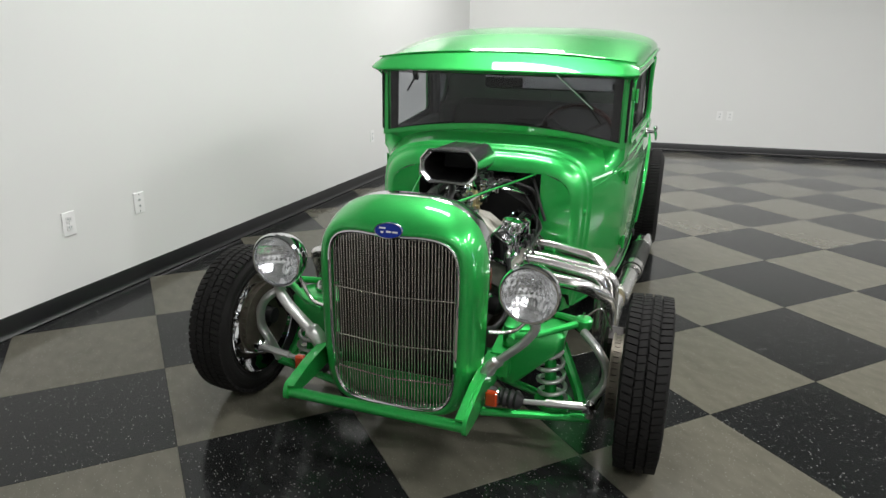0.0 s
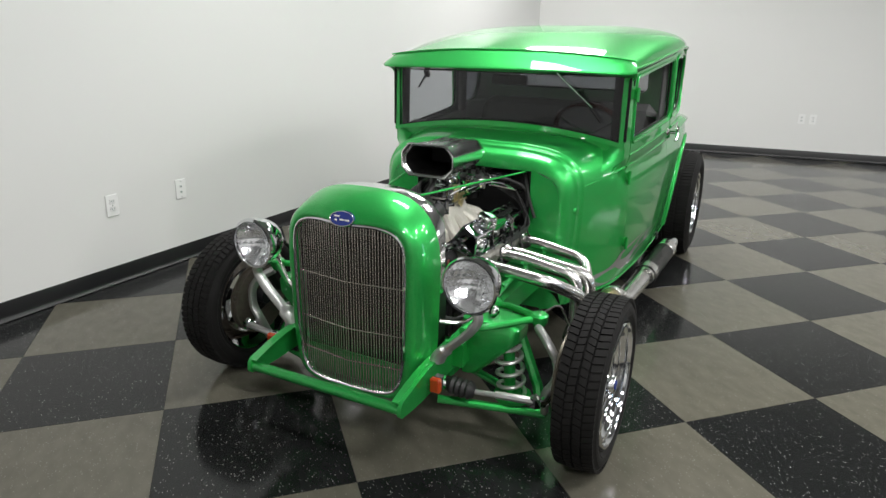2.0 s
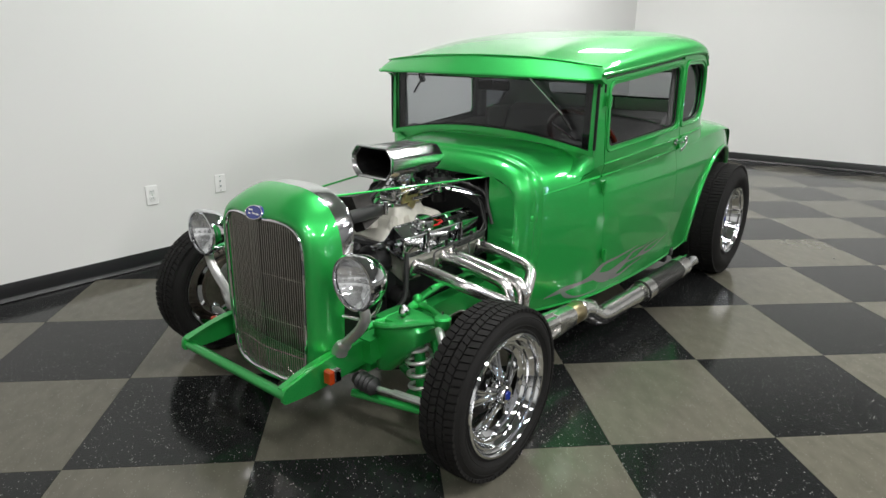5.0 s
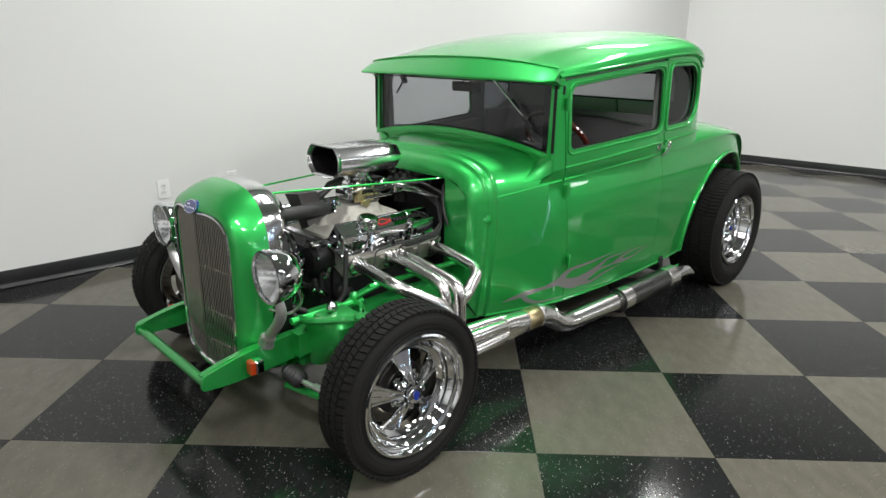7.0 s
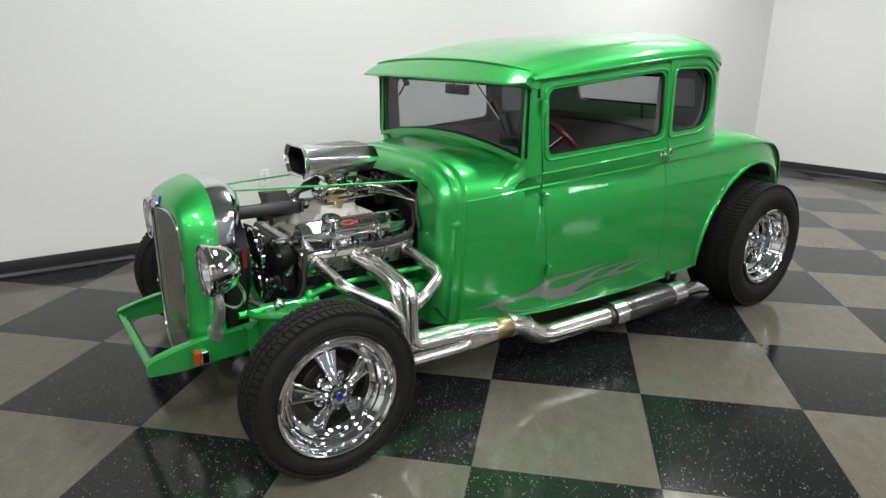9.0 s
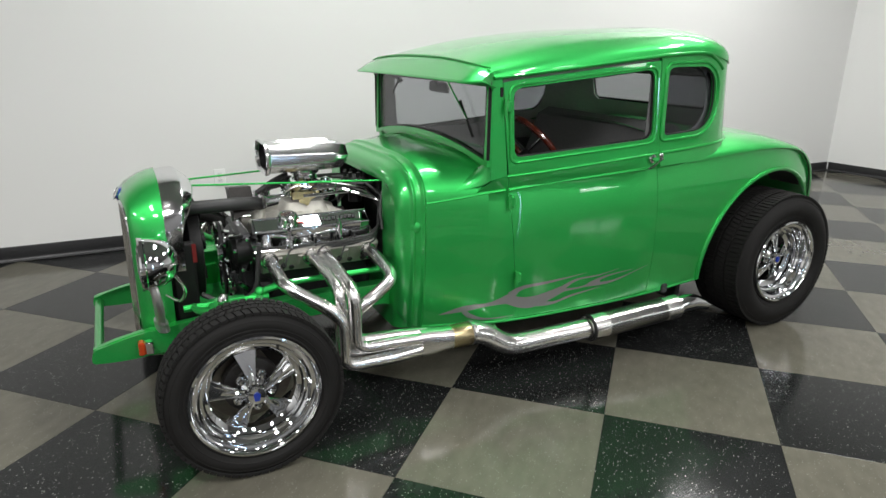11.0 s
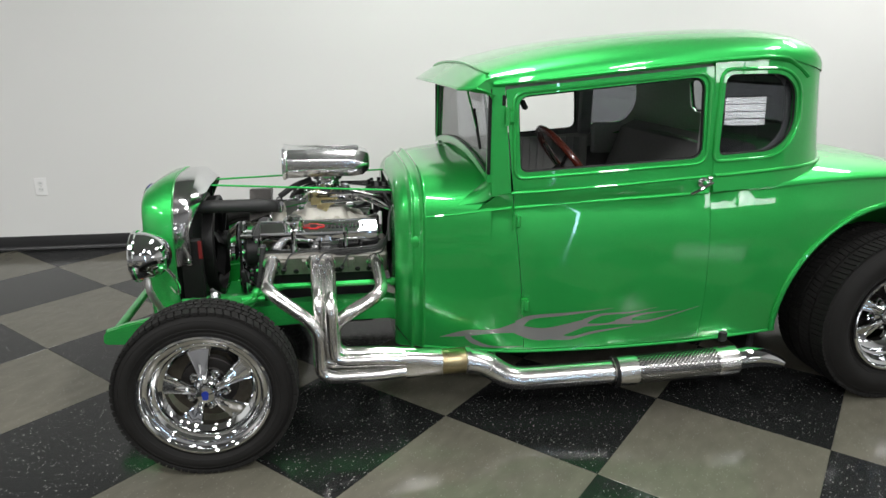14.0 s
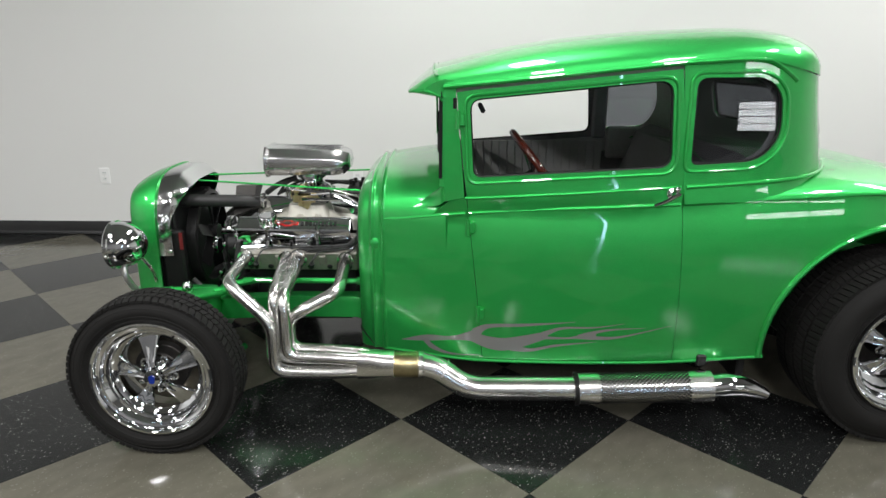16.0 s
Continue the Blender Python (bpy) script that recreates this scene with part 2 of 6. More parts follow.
class Shape:
    def __init__(self):
        self.v, self.f, self.n, self.inner = [], [], None, set()

    def add(self, vs, fs):
        k = len(self.v)
        self.v += [tuple(p) for p in vs]
        self.f += [tuple(i + k for i in f) for f in fs]
        return self

    def box(self, c, size, m=None, b=0.0):
        hx, hy, hz = (s / 2 for s in size)
        m = m or Matrix()
        c = Vector(c)
        b = min(b, hx * 0.9, hy * 0.9, hz * 0.9)
        if b <= 0:
            vs = [c + m.to_3x3() @ V(x, y, z) for x in (-hx, hx) for y in (-hy, hy) for z in (-hz, hz)]
            return self.add(vs, [(0, 1, 3, 2), (4, 6, 7, 5), (0, 4, 5, 1), (2, 3, 7, 6), (0, 2, 6, 4), (1, 5, 7, 3)])
        vs, idx = [], {}
        for sx in (-1, 1):
            for sy in (-1, 1):
                for sz in (-1, 1):
                    for ax in range(3):
                        p = [sx * (hx - b), sy * (hy - b), sz * (hz - b)]
                        p[ax] = (sx * hx, sy * hy, sz * hz)[ax]
                        idx[sx, sy, sz, ax] = len(vs)
                        vs.append(c + m.to_3x3() @ Vector(p))
        fs = []
        for ax in range(3):
            o = [a for a in range(3) if a != ax]
            for s in (-1, 1):
                q = []
                for s1, s2 in ((-1, -1), (1, -1), (1, 1), (-1, 1)):
                    k = [0, 0, 0]
                    k[ax], k[o[0]], k[o[1]] = s, s1, s2
                    q.append(idx[(*k, ax)])
                fs.append(q)
            for s1 in (-1, 1):
                for s2 in (-1, 1):
                    q = []
                    for e, a in ((-1, o[0]), (1, o[0]), (1, o[1]), (-1, o[1])):
                        k = [0, 0, 0]
                        k[ax], k[o[0]], k[o[1]] = e, s1, s2
                        q.append(idx[(*k, a)])
                    fs.append(q)
        for sx in (-1, 1):
            for sy in (-1, 1):
                for sz in (-1, 1):
                    fs.append([idx[sx, sy, sz, a] for a in range(3)])
        return self.add(vs, fs)

    def loft(self, rings, closed=True, caps=True):
        n = len(rings[0])
        vs = [p for r in rings for p in r]
        fs = []
        for i in range(len(rings) - 1):
            for j in range(n if closed else n - 1):
                k = (j + 1) % n
                fs.append((i * n + j, i * n + k, (i + 1) * n + k, (i + 1) * n + j))
        if caps and closed:
            fs.append(tuple(range(n))[::-1])
            fs.append(tuple(range((len(rings) - 1) * n, len(rings) * n)))
        return self.add(vs, fs)

    def tube(self, pts, r, n=10, caps=True, flat=1.0, up=None):
        pts = [Vector(p) for p in pts]
        rings, ref = [], Vector(up) if up else None
        for i, p in enumerate(pts):
            d = (pts[min(i + 1, len(pts) - 1)] - pts[max(i - 1, 0)]).normalized()
            if ref is None:
                ref = d.orthogonal()
            s = (ref - d * ref.dot(d)).normalized()
            ref = s
            w = d.cross(s)
            rad = float(np.interp(i / max(len(pts) - 1, 1), np.linspace(0, 1, len(r)), r)) if isinstance(r, (list, tuple)) else r
            rings.append([p + s * (rad * math.cos(a)) + w * (rad * flat * math.sin(a)) for a in (2 * math.pi * k / n for k in range(n))])
        return self.loft(rings, True, caps)

    def ring(self, pts, r, n=8):
        """A closed tube."""
        pts = [Vector(p) for p in pts]
        rings, ref, m = [], None, len(pts)
        for i, p in enumerate(pts):
            d = (pts[(i + 1) % m] - pts[i - 1]).normalized()
            if ref is None:
                ref = d.orthogonal()
            s = (ref - d * ref.dot(d)).normalized()
            ref = s
            w = d.cross(s)
            rings.append([p + s * (r * math.cos(a)) + w * (r * math.sin(a)) for a in (2 * math.pi * k / n for k in range(n))])
        rings.append(rings[0])
        return self.loft(rings, True, False)

    def lathe(self, profile, origin, axis, n=32, caps=False):
        """Profile of (radius, height along axis)."""
        ax = Vector(axis).normalized()
        s = ax.orthogonal().normalized()
        w = ax.cross(s)
        o = Vector(origin)
        rings = [[o + ax * h + s * (max(r, 1e-5) * math.cos(a)) + w * (max(r, 1e-5) * math.sin(a)) for a in (2 * math.pi * k / n for k in range(n))] for r, h in profile]
        return self.loft(rings, True, caps)

    def rod(self, a, b, r, n=10):
        return self.tube([a, b], r, n)

    def ball(self, c, r, n=12):
        return self.lathe([(r * math.sin(math.pi * i / n), -r * math.cos(math.pi * i / n)) for i in range(n + 1)], c, (0, 0, 1), n * 2)

    def prism(self, ring_a, ring_b):
        return self.loft([ring_a, ring_b], True, True)

    def skin(self, loops, f, step, thick, out):
        """A sheet with holes: 2D loops carried by f(u, v) into space, with thickness; out: rough outward direction."""
        bm = bmesh.new()
        for loop in loops:
            vs = [bm.verts.new((u, v, 0)) for u, v in loop]
            for a, b in zip(vs, vs[1:] + vs[:1]):
                bm.edges.new((a, b))
        bmesh.ops.triangle_fill(bm, use_beauty=True, use_dissolve=False, edges=bm.edges[:], normal=(0, 0, 1))
        us = [p[0] for p in loops[0]]
        ws = [p[1] for p in loops[0]]
        for ax, vals in ((0, us), (1, ws)):
            k = math.ceil(min(vals) / step) * step
            while k < max(vals):
                co, no = [0, 0, 0], [0, 0, 0]
                co[ax], no[ax] = k + 1e-5, 1
                bmesh.ops.bisect_plane(bm, geom=bm.verts[:] + bm.edges[:] + bm.faces[:], dist=1e-6, plane_co=co, plane_no=no)
                k += step
        bm.verts.index_update()
        out = Vector(out)
        front, back, nor = [], [], []
        e = 2e-3
        for v in bm.verts:
            u, w = v.co.x, v.co.y
            p = Vector(f(u, w))
            n = (Vector(f(u + e, w)) - Vector(f(u - e, w))).cross(Vector(f(u, w + e)) - Vector(f(u, w - e))).normalized()
            o = out if out.length > 0 else Vector((p.x, 0, 0))
            if n.dot(o) < 0:
                n = -n
            front.append(p), nor.append(n), back.append(p - n * thick)
        k0 = len(self.v)
        N = len(front)
        if self.n is None:
            self.n = {}
        self.v += [tuple(p) for p in front + back]
        for fc in bm.faces:
            q = [v.index for v in fc.verts]
            g = (front[q[1]] - front[q[0]]).cross(front[q[2]] - front[q[0]])
            if g.dot(nor[q[0]]) < 0:
                q = q[::-1]
            self.n[len(self.f)] = [nor[i] for i in q]
            self.f.append(tuple(k0 + i for i in q))
            self.n[len(self.f)] = [-nor[i] for i in q[::-1]]
            self.inner.add(len(self.f))
            self.f.append(tuple(k0 + N + i for i in q[::-1]))
        for ed in bm.edges:
            if len(ed.link_faces) == 1:
                a, b = ed.verts[0].index, ed.verts[1].index
                k = len(self.v)
                self.v += [tuple(front[a]), tuple(front[b]), tuple(back[b]), tuple(back[a])]
                self.f.append((k, k + 1, k + 2, k + 3))
        bm.free()
        return self

    def mesh(self, name, mat, angle=32):
        me = bpy.data.meshes.new(name)
        me.from_pydata(self.v, [], self.f)
        me.materials.append(mat)
        if mat is GREEN and self.inner:
            me.materials.append(TRIM)
            for i in self.inner:
                me.polygons[i].material_index = 1
        me.polygons.foreach_set("use_smooth", [True] * len(self.f))
        if self.n is None:
            bm = bmesh.new()
            bm.from_mesh(me)
            bmesh.ops.recalc_face_normals(bm, faces=bm.faces)
            bm.to_mesh(me)
            bm.free()
            me.set_sharp_from_angle(angle=radians(angle))
        else:
            ns = []
            for i, p in enumerate(me.polygons):
                if i in self.n:
                    ns += self.n[i]
                else:
                    ns += [p.normal.copy()] * len(p.vertices)
            me.normals_split_custom_set(ns)
        return me


def part(name, shape, mat, parent, label="", angle=32):
    """Links a shape as one mesh object under a thing or a part."""
    me = shape if isinstance(shape, bpy.types.Mesh) else shape.mesh(name, mat, angle)
    ob = new(name, me)
    if parent:
        ob.parent = parent
    return tagged(ob, label)


def thing(name, label, category, group="", kind="", at=(0, 0, 0)):
    ob = new(name)
    ob.location = at
    ob.empty_display_size = 0.1
    return tagged(ob, label, category, group, kind)


def solid(name, shape, mat, label="", category="", group="", kind="", angle=32):
    return tagged(part(name, shape, mat, None, angle=angle), label, category, group, kind)


# ---- room ----
WX0, WX1, WY0, WY1, WZ = -1.998, 8.5, -6.0, 8.3, 3.6
NY0, NTURN = 7.085, math.atan(0.1)     # the end wall meets the long wall at NY0 and is turned a little
T = 0.12
solid("wall_west", Shape().box((WX0 - T / 2, (WY0 + WY1) / 2, WZ / 2), (T, WY1 - WY0 + 2 * T, WZ)), WALL, "plain white painted wall with black base", "wall", kind="structure")
north = Matrix.Translation((WX0, NY0, 0)) @ Matrix.Rotation(NTURN, 4, "Z")
NLEN = (WX1 - WX0) / math.cos(NTURN)
end_wall = solid("wall_north", Shape().box((NLEN / 2 - 0.02, T / 2, WZ / 2), (NLEN, T, WZ)), WALL, "plain white painted end wall with black base", "wall", kind="structure")
end_wall.matrix_basis = north
# added wall, out of view: its grey stands for a dim open hall
solid("wall_east", Shape().box((WX1 + T / 2, (WY0 + WY1) / 2, WZ / 2), (T, WY1 - WY0 + 2 * T, WZ)), HALL, "unseen grey wall added to close the hall and dim reflections", "wall", kind="structure")
solid("wall_south", Shape().box(((WX0 + WX1) / 2, WY0 - T / 2, WZ / 2), (WX1 - WX0 - 0.004, T, WZ)), WALL, "plain white painted wall of the hall", "wall", kind="structure")
solid("ceiling", Shape().box(((WX0 + WX1) / 2, (WY0 + WY1) / 2, WZ + 0.06), (WX1 - WX0 + 2 * T, WY1 - WY0 + 2 * T, 0.12)), CEIL, "plain grey ceiling boards", "ceiling", kind="structure")


def cove(axis, sign, at, a, b):
    """Black cove base with a rounded toe, along x or y."""
    prof = [(0, 0.004), (0.016, 0.004), (0.012, 0.010), (0.006, 0.018), (0.004, 0.030), (0.004, 0.096), (0.002, 0.100), (0, 0.100)]
    s = Shape()
    rings = []
    for k in (a, b):
        rings.append([(at + sign * d, k, z) if axis == "y" else (k, at + sign * d, z) for d, z in prof])
    return s.loft(rings)


solid("baseboard", cove("y", 1, WX0, WY0, NY0), BASE, "black vinyl cove base along wall", "baseboard", kind="structure")
end_base = solid("baseboard", cove("x", -1, 0, 0.017, NLEN - 0.05), BASE, "black vinyl cove base along end wall", "baseboard", kind="structure")
end_base.matrix_basis = north
solid("baseboard", cove("y", -1, WX1, WY0, WY1 - 0.017), BASE, "black vinyl cove base along wall", "baseboard", kind="structure")
solid("baseboard", cove("x", 1, WY0, WX0 + 0.017, WX1 - 0.017), BASE, "black vinyl cove base along wall", "baseboard", kind="structure")


def cover_plate(label, category):
    e = thing("wall_outlet" if category == "outlet" else "wall_jack", label, category, "outlets along the walls" if category == "outlet" else "")
    part("cover_plate", Shape().box((0.003, 0, 0), (0.006, 0.075, 0.118), b=0.002), WHITE, e)
    return e


def outlet(m):
    """A white duplex outlet in its cover plate; built facing +x."""
    e = cover_plate("white plastic outlet cover plate on white wall", "outlet")
    for dz in (0.021, -0.021):
        loop = round_loop([(-0.017, dz - 0.014), (0.017, dz - 0.014), (0.017, dz + 0.014), (-0.017, dz + 0.014)], 0.008)
        sock = part("socket", Shape().prism([(0.006, y, z) for y, z in loop], [(0.0085, y, z) for y, z in loop]), SOCKET, e)
        for dy in (-0.006, 0.006):
            part("slot", Shape().box((0.0087, dy, dz + 0.003), (0.001, 0.0022, 0.009)), SLOT, sock)
        part("slot", Shape().lathe([(0.0001, 0), (0.0025, 0), (0.0025, 0.001)], (0.0083, 0, dz - 0.008), (1, 0, 0), 10), SLOT, sock)
    part("screw", Shape().lathe([(0.003, 0), (0.0025, 0.001), (0.0001, 0.0012)], (0.006, 0, 0), (1, 0, 0), 10), POLISH, e)
    e.matrix_basis = m
    return e


def wall_jack(m):
    """A white cover plate with two small round ports, one above the other."""
    e = cover_plate("white plastic cover plate with two small ports", "wall jack")
    for dz in (0.017, -0.017):
        port = part("port", Shape().lathe([(0.008, 0.0), (0.008, 0.004), (0.005, 0.0045)], (0.006, 0, dz), (1, 0, 0), 16), SOCKET, e)
        part("contact", Shape().lathe([(0.0001, 0), (0.0042, 0), (0.0042, 0.001)], (0.0095, 0, dz), (1, 0, 0), 12), SLOT, port)
    for dz in (0.047, -0.047):
        part("screw", Shape().lathe([(0.003, 0), (0.0025, 0.001), (0.0001, 0.0012)], (0.006, 0, dz), (1, 0, 0), 10), POLISH, e)
    e.matrix_basis = m
    return e


first = outlet(pose(WX0, 0.33, 0.44))
for y in (-1.54, 3.86):
    copy_thing(first, pose(WX0, y, 0.445))
wall_jack(pose(WX0, 0.793, 0.445))
for x in (1.385, 1.51):
    copy_thing(first, north @ pose((x - WX0) / math.cos(NTURN), 0, 0.49, 0, 0, -90))


# ---- unseen roller door, shut, added so its glowing edge and foot streak the car's paint ----
gate = thing("door_1", "unseen grey roller door, added for the streak reflected in the car", "door", kind="structure", at=(WX1, 1.08, 0))
for k in range(18):
    z = 0.10 + 0.14 * k
    part("slat", Shape().loft([[(-0.012, y, z - 0.066), (-0.030, y, z - 0.040), (-0.030, y, z + 0.040), (-0.012, y, z + 0.066), (-0.004, y, z + 0.066), (-0.004, y, z - 0.066)] for y in (-1.5, 1.5)]), HALL, gate)
part("guide_rail", Shape().box((-0.03, 1.62, 1.3), (0.05, 0.10, 2.6), b=0.006), HALL, gate)
part("guide_rail", Shape().box((-0.03, -1.56, 1.3), (0.05, 0.10, 2.6), b=0.006), HALL, gate)
part("streak_strip", Shape().box((-0.010, 1.538, 1.24), (0.008, 0.06, 2.46)), STREAK, gate, "glowing strip reflected as a streak in the car's side")
part("streak_strip", Shape().box((-0.010, 1.44, 0.020), (0.008, 0.12, 0.026)), STREAK, gate, "glowing strip reflected as the streak's foot")

# ---- lamps ----
def troffer():
    e = thing("ceiling_light", "white fluorescent troffer, lit, set in ceiling", "ceiling light", "ceiling lights")
    s = Shape()
    for x, y, a, b in ((0, 0.6, 0.36, 0.03), (0, -0.6, 0.36, 0.03), (0.167, 0, 0.026, 1.17), (-0.167, 0, 0.026, 1.17)):
        s.box((x, y, -0.012), (a, b, 0.024))
    part("frame", s, WHITE, e)
    for x in (-0.076, 0.076):
        part("diffuser", Shape().box((x, 0, -0.006), (0.145, 1.17, 0.010), b=0.003), LIGHT, e)
    return e


lamp = troffer()
spots = [(-0.05, 1.1), (4.2, 1.1), (6.8, 0.6), (1.3, 3.7)] + [(x, y) for x in (2.4, 5.0) for y in (-3.7, -1.3)] + [(4.3, 2.5), (-0.9, 4.7), (6.6, 4.2)]
glow = bpy.data.lights.new("troffer_light", "AREA")
glow.shape, glow.size, glow.size_y = "RECTANGLE", 0.30, 1.17
glow.energy, glow.color = LAMP * math.pi * 0.30 * 1.17, (1.0, 0.995, 0.985)
for k, (x, y) in enumerate(spots):
    m = pose(x, y, WZ - 0.001, 0, 0, 90)
    if k:
        copy_thing(lamp, m)
    else:
        lamp.matrix_basis = m
    tube = new("troffer_light", glow)
    tube.matrix_basis = pose(x, y, WZ - 0.028, 0, 0, 90)


def light_bank():
    e = thing("studio_light", "lit row of fluorescent tube panels on black stands", "studio light")
    for s in (-1.27, -0.65):
        pole = part("pole", Shape().tube([(0.03, s, 0.02), (0.03, s, 1.10)], 0.012), BLACK, e)
        part("foot", Shape().lathe([(0.0001, 0), (0.16, 0), (0.16, 0.012), (0.02, 0.02)], (0.03, s, 0), (0, 0, 1), 24), BLACK, pole)
    for a, b in ((-1.65, -0.89), (-0.87, -0.43)):
        h = part("reflector", Shape().box((0, (a + b) / 2, 1.26), (0.08, b - a, 0.36), b=0.01), BLACK, e)
        for k in range(4):
            part("tube", Shape().rod((-0.055, a + 0.005, 1.135 + 0.083 * k), (-0.055, b - 0.005, 1.135 + 0.083 * k), 0.036, 10), TUBE, h)
    e.matrix_basis = pose(5.26, 5.8, 0, 0, 0, 32)
    return e


light_bank()

# ---- the car: nose to -y, its own left side to +x, front axle at y = 0 ----
car = thing("hot_rod_car", "glossy metallic green fenderless vintage coupe hot rod with exposed engine", "car")

# plan of the lower body, plan and top edge of the cabin, sill and belt heights, all along y
low_x = spline([(0.64, 0.425), (0.70, 0.45), (0.80, 0.492), (0.90, 0.532), (1.06, 0.588), (1.3, 0.620), (1.6, 0.638), (1.8, 0.643), (2.0, 0.644), (2.2, 0.644), (2.4, 0.640), (2.6, 0.622), (2.8, 0.582), (2.95, 0.535), (3.05, 0.475)])
up_x = spline([(0.95, 0.572), (1.06, 0.588), (1.3, 0.608), (1.6, 0.628), (1.8, 0.636), (2.0, 0.638), (2.2, 0.636)])
sill_z = spline([(0.66, 0.212), (0.80, 0.220), (1.11, 0.232), (1.78, 0.253), (2.13, 0.281), (3.1, 0.35)])
belt_z = spline([(0.66, 0.735), (0.80, 0.757), (1.05, 0.798), (1.77, 0.847), (2.1, 0.870), (2.44, 0.887), (2.6, 0.879), (2.75, 0.852), (2.88, 0.775), (2.97, 0.665), (3.03, 0.53), (3.05, 0.40)])
band_z = spline([(0.95, 0.85), (1.04, 0.854), (1.77, 0.908), (2.07, 0.930), (2.5, 0.955)])
eave_z = spline([(0.93, 1.228), (1.25, 1.262), (1.52, 1.292), (1.79, 1.318), (1.97, 1.322), (2.07, 1.298), (2.2, 1.272), (2.46, 1.250)])

cowl_top = spline([(0.64, 0.855), (0.66, 0.868), (0.70, 0.890), (0.82, 0.914), (0.98, 0.930)])
COWL_P, COWL_Z = 3.9, 0.66      # how square the cowl's shoulders are, and where they begin


def under(z):
    """How far the side tucks in below its widest line."""
    return 0.036 * max(0.0, (0.68 - z) / 0.44) ** 2


def side(y, z):
    """Half width of the body side at (y, z)."""
    k = smooth(belt_z(y) - 0.01, band_z(y) + 0.02, z)
    w = low_x(y) * (1 - k) + up_x(y) * k
    q = smooth(0.80, 1.15, y)
    roll = max(0.0, (min(z, belt_z(y)) - belt_z(y) + 0.17) / 0.17) * (1 - k)
    return w - under(z) - (0.011 + 0.0095 * q) * roll ** 2


# the cabin's plan from the door's rear edge round the back, by its length
PLAN = [(0.632, 1.66), (0.636, 1.74), (0.638, 1.85), (0.638, 1.95), (0.632, 2.05), (0.608, 2.14), (0.555, 2.225), (0.475, 2.295), (0.37, 2.35), (0.22, 2.395), (0.0, 2.415)]
cum = [0.0]
for p, q in zip(PLAN, PLAN[1:]):
    cum.append(cum[-1] + math.dist(p, q))
plan_x = spline([(1.66 + c, p[0]) for c, p in zip(cum, PLAN)])
plan_y = spline([(1.66 + c, p[1]) for c, p in zip(cum, PLAN)])
S_END = 1.66 + cum[-1]


def cabin(s, z):
    """Half plan point of the cabin side, leaning in towards the roof."""
    lean = 0.02 * (z - 0.95) / 0.35
    k = smooth(1.98, 2.25, s)
    y = plan_y(s)
    flare = (low_x(y) - plan_x(s)) * (1 - smooth(belt_z(y) - 0.01, band_z(y) + 0.02, z)) * (1 - k)
    back = 0.075 * smooth(2.02, 2.45, s) * max(0.0, (z - 0.93) / 0.33)
    return (max(plan_x(s) + flare - lean * 0.1 * (1 - k), 0), y - back)


def side_line(y0, y1, fz, n, off=0.0, s=1):
    return [(s * (side(y, fz(y)) + off), y, fz(y)) for y in np.linspace(y0, y1, n)]


def arch_loop(y0, y1, n):
    """The wheel opening's edge from its front foot over the top."""
    cy, cz, r = 2.545, 0.337, 0.446
    a0, a1 = math.pi - math.asin((y0 - cz) / r), math.asin((y1 - cz) / r)
    return [(cy + r * math.cos(a), cz + r * math.sin(a)) for a in np.linspace(a0, a1, n)]


